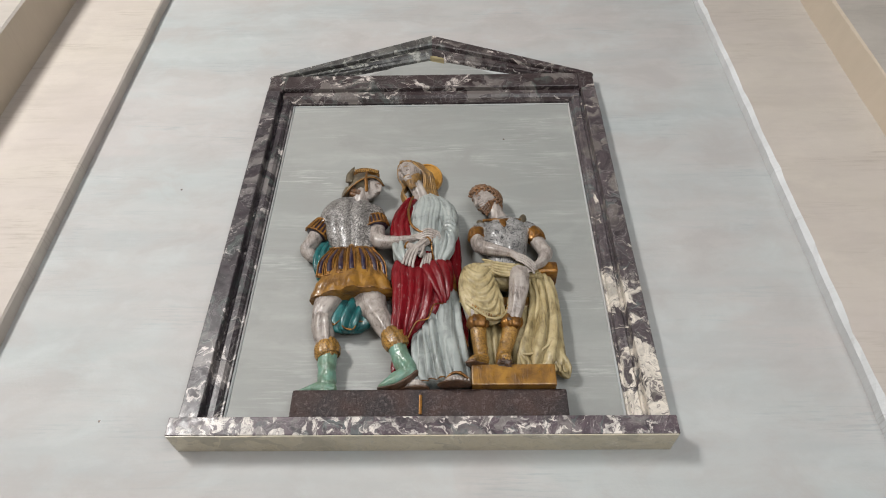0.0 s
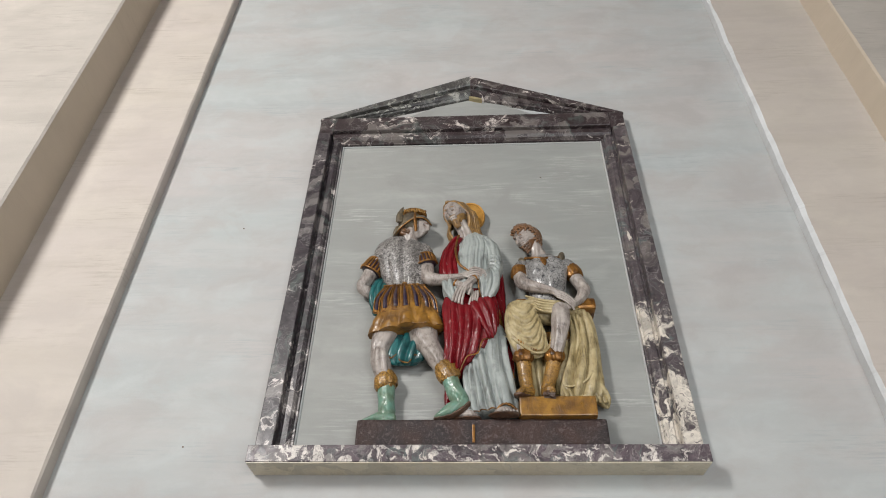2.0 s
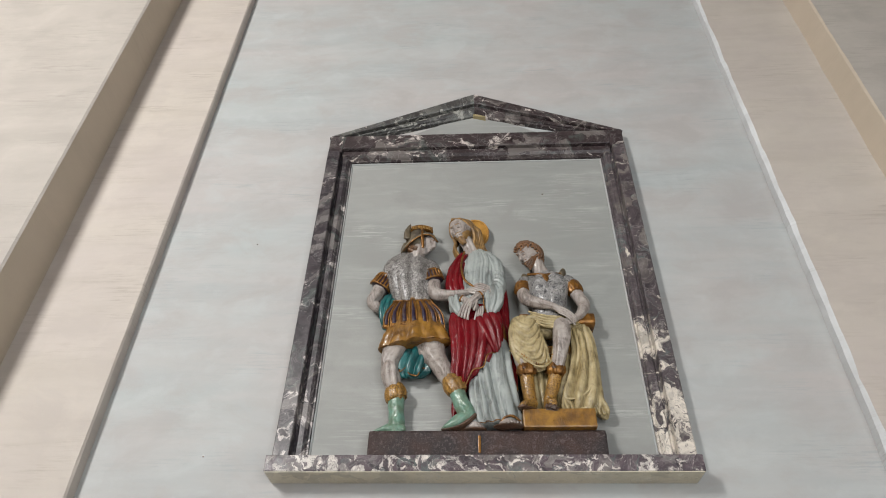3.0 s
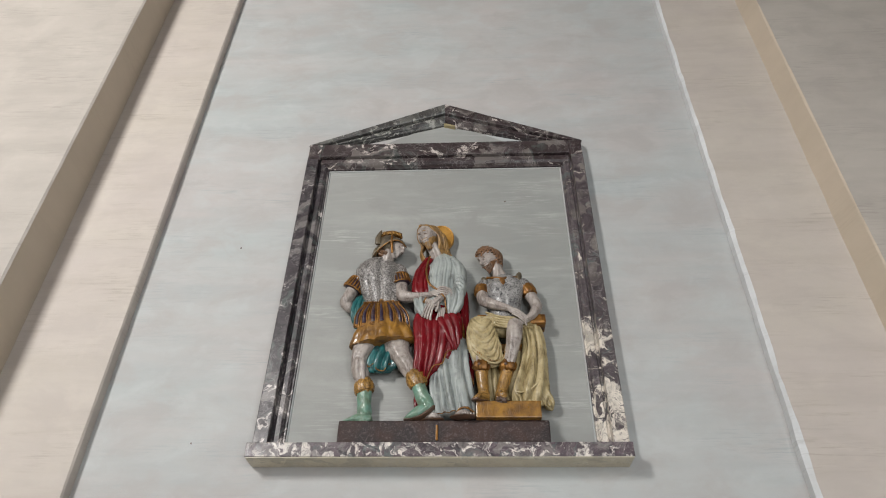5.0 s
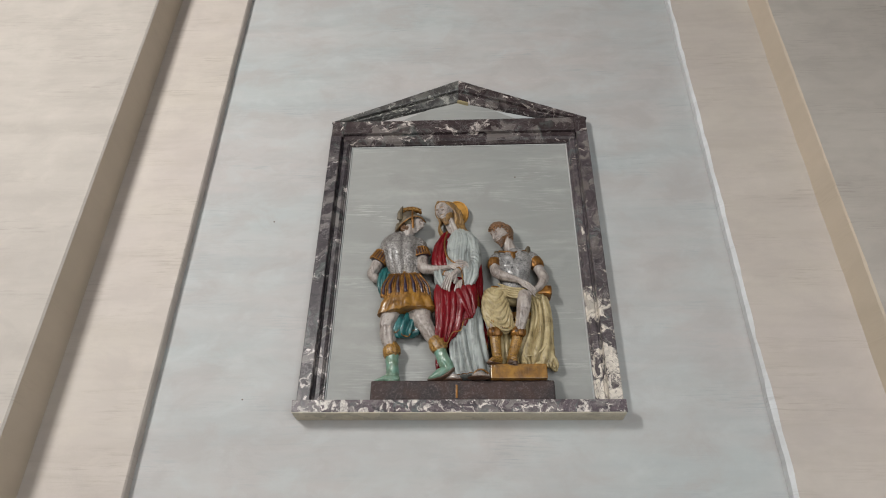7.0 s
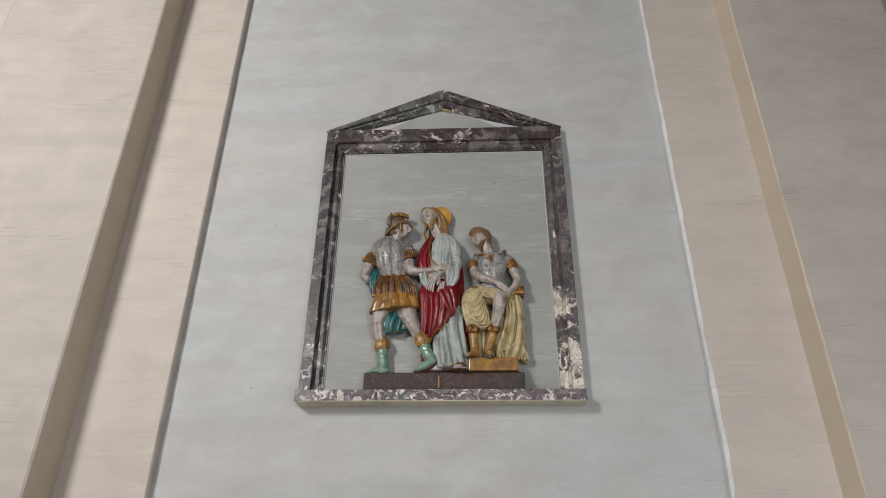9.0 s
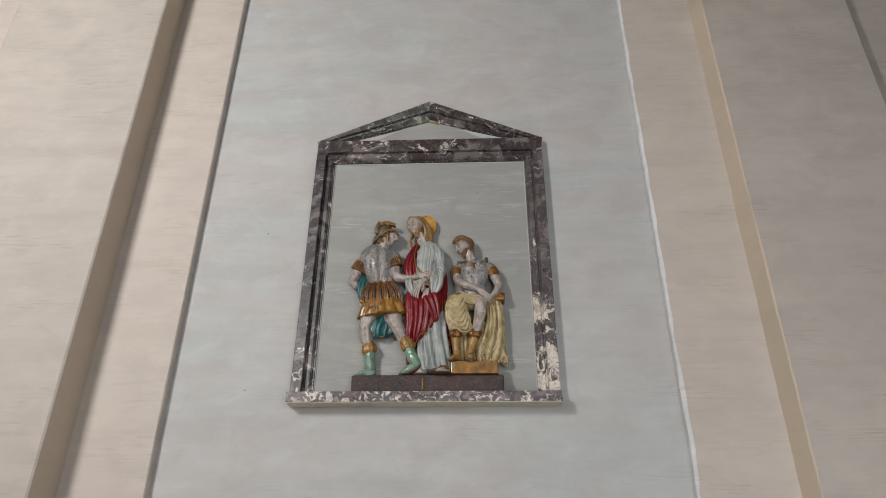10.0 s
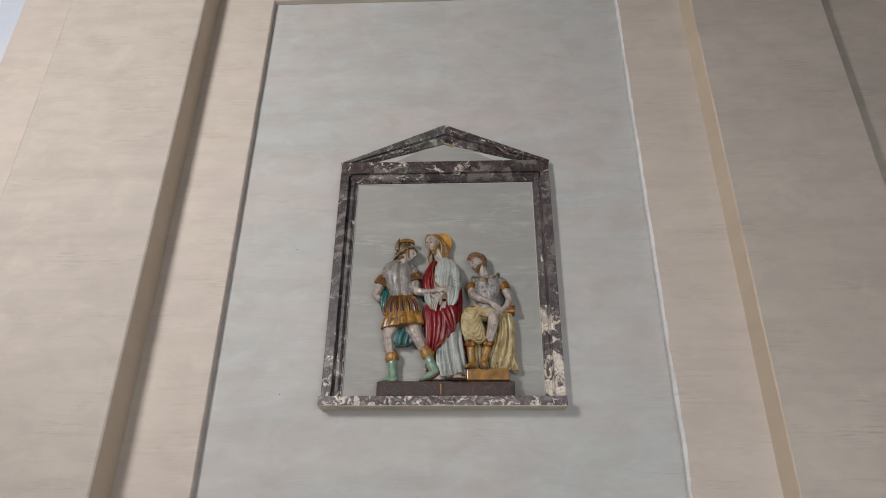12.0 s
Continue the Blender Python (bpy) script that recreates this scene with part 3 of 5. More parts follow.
        for k in range(m + 1):
            lat = math.pi * k / m
            row = []
            for i in range(n):
                lon = 2 * math.pi * i / n
                a, c, b = math.sin(lat) * math.sin(lon), math.sin(lat) * math.cos(lon), math.cos(lat)
                g, s = 0.0, abs(a)
                if c > 0:
                    g += 0.08 * bump(s, b, 0.3, 0.31, 0.26, 0.07) - 0.24 * bump(s, b, 0.36, 0.12, 0.17, 0.12) + 0.13 * bump(s, b, 0.36, 0.08, 0.10, 0.055)
                    drop = min(max((0.28 - b) / 0.5, 0), 1)
                    g += (0.12 + 0.28 * drop) * math.exp(-(a / (0.075 + 0.05 * drop)) ** 2) * (1 if b > -0.2 else math.exp(-((b + 0.2) / 0.045) ** 2)) * (1 if b < 0.3 else math.exp(-((b - 0.3) / 0.1) ** 2))
                    g += 0.06 * bump(s, b, 0.5, -0.12, 0.16, 0.14) - 0.05 * bump(s, b, 0.52, -0.42, 0.14, 0.2)
                    g += 0.09 * bump(a, b, 0, -0.38, 0.2, 0.04) + 0.10 * bump(a, b, 0, -0.52, 0.17, 0.045) - 0.07 * bump(a, b, 0, -0.45, 0.2, 0.022)
                    g += 0.16 * bump(a, b, 0, -0.76, 0.22, 0.14)
                g += 0.10 * bump(b, c, -0.02, 0.0, 0.16, 0.10) * (1 if s > 0.8 else 0)
                narrow = 1 - 0.28 * max(0, -b - 0.05) - 0.05 * max(0, b)
                row.append((bm.verts.new(place(a * narrow * (1 + g), c * (1 + g), b * 1.02)), a, b, c))
            grid.append(row)
        for k in range(m):
            for i in range(n):
                quad = [grid[k][i], grid[k][(i + 1) % n], grid[k + 1][(i + 1) % n], grid[k + 1][i]]
                a, b, c = (sum(v[j] for v in quad) / 4 for j in (1, 2, 3))
                s, mat = abs(a), "skin"
                if beard and c > -0.15 and (b < -0.56 or (b < -0.30 - 0.3 * max(0, 0.8 - s) and s > 0.40) or (-0.34 < b < -0.25 and s < 0.36)):
                    mat = beard
                elif c > 0 and s < 0.2 and abs(b + 0.45) < 0.035:
                    mat = "sole"
                elif c > 0 and abs(b - 0.30 + 0.25 * (s - 0.3) ** 2) < 0.03 and 0.14 < s < 0.55:
                    mat = beard or "hair"
                elif c > 0 and abs(s - 0.34) < (0.16 if shut else 0.10) and abs(b - (0.055 if shut else 0.09)) < (0.03 if shut else 0.045):
                    mat = "sole"
                f = bm.faces.new([v[0] for v in quad])
                f.material_index, f.smooth = SLOT[mat], True

        def at(a, b, c):
            p = place(a, c, b)
            return (p.x, p.z, -p.y)
        return at

    def finish(self, name, label):
        bmesh.ops.remove_doubles(self.bm, verts=self.bm.verts, dist=1e-6)
        bmesh.ops.recalc_face_normals(self.bm, faces=self.bm.faces)
        self.bm.normal_update()
        for v in self.bm.verts:
            kind = MODELLING[NAMES[v.link_faces[0].material_index]]
            v.co.y *= 0.76
            v.co.z *= 1.01
            v.co += v.normal * sum(a * ridge(v.co.x * fx, v.co.y * fx, v.co.z * fz) for a, fx, fz in kind)
        ob = mesh_object(name, self.bm, FIGURE)
        ob.location = (0, 0, STAND)
        return tagged(ob, label, "statue")


def sinews(*starts):
    """Long muscles down a limb: (u at the top, u at the bottom, from, to, width)."""
    return [((u0, t0), ((u0 + u1) / 2 + 0.08, (t0 + t1) / 2), (u1, t1), w, 0.0050) for u0, u1, t0, t1, w in starts]


def fingers(f, r, knuckle, step, spread, *joints):
    """Four fingers side by side: knuckle is the first one's root, step the way to the next, spread widens the tips."""
    for k in range(4):
        pts = []
        for j, (dx, dz, dy) in enumerate(joints):
            pts.append((knuckle[0] + step[0] * k + dx + spread[0] * k * j, knuckle[1] + step[1] * k + dz + spread[1] * k * j, knuckle[2] + step[2] * k + dy))
        f.cord("skin", r, *pts, m=10)


def soldier():
    f = Figure()
    # legs, boots
    f.loft("skin", (-0.203, 0.258, 0.045, 0.038, 0.032), (-0.216, 0.212, 0.052, 0.029, 0.029), (-0.222, 0.178, 0.052, 0.022, 0.026), (-0.217, 0.148, 0.047, 0.023, 0.025), (-0.203, 0.10, 0.045, 0.017, 0.019), n=44, m=50,
           folds=sinews((0.35, 0.3, 0.05, 0.42, 0.011), (0.72, 0.6, 0.05, 0.45, 0.012), (0.45, 0.25, 0.48, 0.85, 0.009), (0.75, 0.6, 0.5, 0.95, 0.008), (0.15, 0.2, 0.1, 0.5, 0.008)) + [((0.3, 0.5), (0.5, 0.54), (0.75, 0.5), 0.006, 0.003)])
    f.loft("oldgold", (-0.205, 0.122, 0.045, 0.021, 0.024), (-0.203, 0.108, 0.045, 0.027, 0.030), (-0.201, 0.092, 0.045, 0.026, 0.029), (-0.2, 0.088, 0.045, 0.021, 0.024), fold=0.03, count=11, grow=False, n=40)
    f.loft("mint", (-0.202, 0.10, 0.045, 0.021, 0.023), (-0.199, 0.06, 0.043, 0.0185, 0.021), (-0.196, 0.028, 0.042, 0.019, 0.022), (-0.196, 0.006, 0.042, 0.021, 0.024), n=36, m=36,
           folds=[((0.3, 0.55), (0.4, 0.7), (0.2, 0.9), 0.006, 0.003), ((0.6, 0.1), (0.55, 0.4), (0.7, 0.7), 0.007, 0.0022), ((0.2, 0.68), (0.5, 0.74), (0.8, 0.68), 0.005, 0.0022)])
    f.loft("mint", (-0.180, 0.013, 0.042, 0.011, 0.022), (-0.205, 0.016, 0.046, 0.015, 0.022), (-0.228, 0.010, 0.05, 0.009, 0.018), (-0.247, 0.005, 0.052, 0.004, 0.009))
    f.loft("sole", (-0.176, 0.002, 0.042, 0.003, 0.026), (-0.21, 0.001, 0.047, 0.003, 0.026), (-0.25, 0.001, 0.052, 0.003, 0.010))
    f.loft("skin", (-0.135, 0.258, 0.045, 0.042, 0.032), (-0.115, 0.208, 0.054, 0.032, 0.03), (-0.1, 0.176, 0.064, 0.024, 0.027), (-0.083, 0.147, 0.068, 0.023, 0.025), (-0.063, 0.112, 0.074, 0.016, 0.018), n=44, m=50,
           folds=sinews((0.3, 0.35, 0.05, 0.45, 0.012), (0.65, 0.6, 0.05, 0.42, 0.012), (0.4, 0.35, 0.48, 0.95, 0.009), (0.7, 0.55, 0.5, 0.85, 0.009)) + [((0.25, 0.48), (0.5, 0.54), (0.75, 0.46), 0.006, 0.003)])
    f.loft("oldgold", (-0.073, 0.131, 0.074, 0.020, 0.024), (-0.063, 0.115, 0.076, 0.026, 0.029), (-0.054, 0.099, 0.078, 0.025, 0.027), (-0.052, 0.095, 0.078, 0.02, 0.022), fold=0.03, count=11, grow=False, n=40)
    f.loft("mint", (-0.059, 0.107, 0.078, 0.02, 0.022), (-0.046, 0.07, 0.08, 0.0185, 0.021), (-0.034, 0.045, 0.08, 0.020, 0.022), (-0.026, 0.030, 0.08, 0.018, 0.02), n=36, m=36,
           folds=[((0.3, 0.5), (0.5, 0.7), (0.25, 0.9), 0.006, 0.003), ((0.65, 0.05), (0.6, 0.4), (0.7, 0.7), 0.007, 0.0022)])
    f.loft("mint", (-0.022, 0.040, 0.08, 0.014, 0.02), (-0.044, 0.026, 0.082, 0.016, 0.022), (-0.066, 0.013, 0.083, 0.011, 0.017), (-0.086, 0.005, 0.08, 0.004, 0.008))
    f.loft("sole", (-0.012, 0.034, 0.08, 0.005, 0.021), (-0.03, 0.017, 0.08, 0.006, 0.023), (-0.056, 0.004, 0.08, 0.004, 0.019), (-0.088, 0.002, 0.078, 0.003, 0.009))
    # teal cloak behind the legs: a rippled fall with a gilt edge
    f.loft("teal", (-0.152, 0.25, 0.03, 0.034, 0.016), (-0.152, 0.21, 0.036, 0.038, 0.02), (-0.158, 0.18, 0.038, 0.042, 0.021), (-0.160, 0.162, 0.036, 0.040, 0.018), (-0.160, 0.150, 0.032, 0.026, 0.010), n=80, m=40, tip=0.1,
           folds=[((0.2, 0.1), (0.1, 0.5), (0.12, 1), 0.010, 0.009), ((0.42, 0.1), (0.38, 0.5), (0.33, 1), 0.010, 0.011), ((0.62, 0.1), (0.68, 0.5), (0.56, 1), 0.009, 0.009), ((0.82, 0.1), (0.9, 0.4), (0.86, 0.8), 0.010, 0.008)])
    f.cord("gold", 0.0016, (-0.199, 0.174, 0.05), (-0.194, 0.158, 0.06), (-0.180, 0.166, 0.064), (-0.172, 0.150, 0.064), (-0.152, 0.146, 0.062), (-0.144, 0.164, 0.06), (-0.130, 0.168, 0.054), (-0.114, 0.172, 0.042), m=40)
    f.loft("teal", (-0.232, 0.392, 0.03, 0.012, 0.012), (-0.238, 0.355, 0.045, 0.021, 0.018), (-0.238, 0.32, 0.045, 0.023, 0.018), (-0.242, 0.290, 0.04, 0.010, 0.010), n=60, m=36,
           folds=[((0.3, 0.05), (0.1, 0.5), (0.3, 0.95), 0.007, 0.006), ((0.55, 0.05), (0.5, 0.5), (0.45, 0.95), 0.006, 0.006), ((0.8, 0.1), (0.85, 0.5), (0.65, 0.9), 0.007, 0.006), ((0.1, 0.4), (0.4, 0.55), (0.9, 0.4), 0.004, 0.004)])
    # tunic skirt with straps
    f.loft("ochre", (-0.17, 0.36, 0.045, 0.046, 0.036), (-0.168, 0.32, 0.05, 0.060, 0.043), (-0.164, 0.27, 0.055, 0.075, 0.050), (-0.162, 0.236, 0.055, 0.084, 0.052), (-0.161, 0.226, 0.055, 0.087, 0.053), n=110, m=40, tip=0.05, trim="gold",
           folds=[((0.1, 0.5), (0.06, 0.8), (0.03, 1), 0.012, 0.009), ((0.3, 0.6), (0.28, 0.8), (0.24, 1), 0.016, 0.006), ((0.52, 0.55), (0.52, 0.8), (0.5, 1.05), 0.014, 0.013), ((0.74, 0.6), (0.76, 0.8), (0.75, 1), 0.016, 0.006), ((0.92, 0.5), (0.95, 0.8), (0.98, 1), 0.014, 0.011), ((0.62, 0.75), (0.63, 0.9), (0.64, 1), 0.006, 0.005)])
    for top, low, wide in ((-0.214, -0.236, 0.0075), (-0.204, -0.214, 0.0095), (-0.189, -0.187, 0.0098), (-0.171, -0.163, 0.0095), (-0.152, -0.137, 0.0095), (-0.138, -0.112, 0.0090), (-0.128, -0.092, 0.0070)):
        d0, d1 = (0.094 - abs(x + 0.168) ** 1.4 * (1.05) for x in (top, low))
        mid = (top + low) / 2 + (low + 0.166) * 0.12
        f.loft("gold", (top, 0.357, d0 - 0.012, wide * 0.7, 0.004), (mid, 0.315, (d0 + d1) / 2 + 0.003, wide * 0.95, 0.006), (low, 0.274, d1 + 0.007, wide, 0.006), n=16, m=14, tip=0.3)
        f.loft("ink", (top, 0.350, d0 - 0.009, wide * 0.36, 0.004), (mid, 0.315, (d0 + d1) / 2 + 0.0062, wide * 0.52, 0.005), (low, 0.281, d1 + 0.0102, wide * 0.62, 0.005), n=14, m=14, tip=0.2)
        for s in (-1, 1):
            f.cord("gold", 0.0016, (top + s * wide * 0.6, 0.355, d0 - 0.006), (mid + s * wide * 0.85, 0.315, (d0 + d1) / 2 + 0.0085), (low + s * wide * 0.9, 0.272, d1 + 0.0115), m=14)
        f.cord("gold", 0.0017, (low - wide * 0.9, 0.272, d1 + 0.0115), (low, 0.270, d1 + 0.013), (low + wide * 0.9, 0.272, d1 + 0.0115), m=8)
    f.loft("gold", (-0.220, 0.357, 0.045, 0.005, 0.030), (-0.17, 0.352, 0.052, 0.006, 0.036), (-0.124, 0.358, 0.045, 0.005, 0.03), n=16)
    # torso seen from behind, in scrolled mail with a furrow down the spine
    f.loft("mail", (-0.172, 0.345, 0.042, 0.046, 0.035), (-0.175, 0.385, 0.047, 0.052, 0.041), (-0.181, 0.43, 0.052, 0.064, 0.046), (-0.183, 0.465, 0.052, 0.076, 0.044), (-0.180, 0.492, 0.046, 0.066, 0.036), (-0.174, 0.512, 0.040, 0.036, 0.026), (-0.17, 0.522, 0.036, 0.02, 0.019), n=70, m=56,
           folds=[((0.50, 0.0), (0.53, 0.4), (0.52, 0.85), 0.009, -0.009), ((0.38, 0.05), (0.40, 0.3), (0.36, 0.6), 0.020, 0.005), ((0.64, 0.05), (0.66, 0.3), (0.68, 0.6), 0.020, 0.005), ((0.22, 0.45), (0.28, 0.6), (0.36, 0.72), 0.024, 0.006), ((0.82, 0.45), (0.76, 0.6), (0.68, 0.72), 0.024, 0.006), ((0.03, 0.1), (0.1, 0.3), (0.2, 0.42), 0.012, 0.003), ((0.97, 0.1), (0.9, 0.3), (0.82, 0.42), 0.012, 0.003)])
    f.blob("mail", -0.240, 0.455, 0.048, 0.024, 0.036, 0.030, 26).blob("mail", -0.125, 0.466, 0.052, 0.023, 0.036, 0.030, -16)

    # sleeves and arms
    def sleeve(x0, z0, x1, z1, y, r):
        """Short pleated sleeve: dark cone with gilt ribs and hem."""
        ax, az = x1 - x0, z1 - z0
        ln = math.hypot(ax, az)
        f.loft("ink", (x0, z0, y, r * 0.86, r * 0.9), (x1, z1, y, r, r * 1.05), m=8, tip=0.15)
        for k in range(10):
            q = math.pi * (k / 9)
            c, d = math.cos(q), math.sin(q)
            a = (x0 - az / ln * c * r * 0.9, z0 + ax / ln * c * r * 0.9, y + d * r * 0.95)
            b = (x1 - az / ln * c * r * 1.04, z1 + ax / ln * c * r * 1.04, y + d * r * 1.1)
            f.cord("gold", 0.0028, a, tuple((u + w) / 2 for u, w in zip(a, b)), b, m=8)
        for t in (0.0, 1.0):
            f.loft("gold", *[(x0 + ax * t - az / ln * math.cos(q) * r * (0.9 + 0.16 * t), z0 + az * t + ax / ln * math.cos(q) * r * (0.9 + 0.16 * t), y + math.sin(q) * r * (0.95 + 0.15 * t), 0.0026, 0.0026) for q in (0, 0.8, 1.57, 2.34, 3.14)], n=8, m=14)

    sleeve(-0.248, 0.446, -0.265, 0.414, 0.047, 0.028)
    f.loft("skin", (-0.260, 0.425, 0.045, 0.02, 0.02), (-0.272, 0.394, 0.045, 0.018, 0.019), (-0.281, 0.372, 0.044, 0.017, 0.019), (-0.268, 0.356, 0.038, 0.015, 0.016), (-0.242, 0.352, 0.028, 0.012, 0.013), n=36, m=36, folds=sinews((0.4, 0.4, 0.1, 0.5, 0.008), (0.7, 0.6, 0.1, 0.5, 0.007)))
    sleeve(-0.126, 0.452, -0.119, 0.424, 0.064, 0.027)
    f.loft("skin", (-0.120, 0.43, 0.06, 0.019, 0.02), (-0.117, 0.40, 0.066, 0.018, 0.02), (-0.108, 0.377, 0.072, 0.018, 0.02), (-0.07, 0.369, 0.082, 0.0135, 0.016), (-0.035, 0.370, 0.092, 0.0095, 0.011), (-0.014, 0.376, 0.096, 0.0105, 0.008), n=40, m=44,
           folds=[((0.4, 0.05), (0.35, 0.25), (0.3, 0.45), 0.008, 0.003), ((0.7, 0.45), (0.65, 0.6), (0.6, 0.8), 0.006, 0.003), ((0.3, 0.5), (0.35, 0.65), (0.4, 0.85), 0.006, 0.0025)])
    fingers(f, 0.0032, (-0.016, 0.384, 0.100), (0.0, -0.0058, 0.0), (0.001, -0.001), (0, 0, 0), (0.018, 0.006, 0.008), (0.036, 0.002, 0.006), (0.046, -0.004, 0.002))
    f.cord("skin", 0.0036, (-0.022, 0.368, 0.102), (-0.010, 0.360, 0.108), (0.002, 0.352, 0.106), m=10)
    # head turned away to the right, under a crested helmet
    f.loft("skin", (-0.172, 0.505, 0.04, 0.024, 0.022), (-0.168, 0.53, 0.05, 0.022, 0.024), (-0.160, 0.556, 0.052, 0.021, 0.023), m=14, folds=[((0.3, 0), (0.35, 0.5), (0.45, 1), 0.006, 0.003), ((0.65, 0), (0.6, 0.5), (0.7, 1), 0.006, 0.003)])
    f.head(-0.146, 0.556, 0.058, 0.025, 0.037, 0.031, -62, 16, 6, None)
    f.loft("hair", (-0.186, 0.556, 0.05, 0.012, 0.02), (-0.180, 0.538, 0.058, 0.016, 0.022), (-0.166, 0.530, 0.066, 0.010, 0.016), fold=0.1, count=9, n=36)
    f.loft("bronze", (-0.166, 0.560, 0.050, 0.037, 0.037), (-0.165, 0.576, 0.050, 0.037, 0.037), (-0.164, 0.592, 0.050, 0.031, 0.032), (-0.163, 0.604, 0.050, 0.019, 0.020), (-0.163, 0.608, 0.050, 0.006, 0.006), n=40, m=30)
    f.loft("bronze", (-0.210, 0.528, 0.036, 0.004, 0.006), (-0.202, 0.536, 0.066, 0.004, 0.008), (-0.182, 0.553, 0.084, 0.004, 0.008), (-0.154, 0.570, 0.091, 0.004, 0.007), (-0.130, 0.572, 0.086, 0.004, 0.009), (-0.113, 0.560, 0.066, 0.003, 0.008), n=14, m=32)
    f.cord("gold", 0.0018, (-0.212, 0.526, 0.040), (-0.203, 0.532, 0.070), (-0.182, 0.548, 0.090), (-0.154, 0.565, 0.097), (-0.129, 0.567, 0.092), (-0.110, 0.555, 0.070), m=34)
    f.loft("bronze", (-0.200, 0.556, 0.050, 0.010, 0.022), (-0.206, 0.540, 0.048, 0.008, 0.024), (-0.211, 0.527, 0.044, 0.003, 0.020), n=24)
    f.loft("gold", (-0.194, 0.600, 0.054, 0.005, 0.010), (-0.180, 0.612, 0.058, 0.008, 0.013), (-0.158, 0.616, 0.058, 0.009, 0.014), (-0.136, 0.610, 0.056, 0.008, 0.012), (-0.128, 0.600, 0.054, 0.004, 0.008), n=20)
    for k in range(15):
        s = (k - 7) / 7
        f.cord("oldgold", 0.0017, (-0.162 + 0.031 * s, 0.606 - 0.006 * s * s, 0.073), (-0.162 + 0.034 * s, 0.619 - 0.009 * s * s, 0.070), (-0.162 + 0.034 * s, 0.622 - 0.01 * s * s, 0.060), m=6)
    f.loft("bronze", (-0.196, 0.566, 0.078, 0.010, 0.007), (-0.197, 0.590, 0.078, 0.0085, 0.006), (-0.190, 0.622, 0.072, 0.0015, 0.002), n=14)
    f.loft("gold", (-0.154, 0.592, 0.089, 0.0035, 0.004), (-0.153, 0.562, 0.096, 0.0042, 0.004), (-0.150, 0.526, 0.088, 0.004, 0.004), n=12)
    f.finish("soldier_statue", "glazed relief statue of a helmeted soldier in scrolled mail")


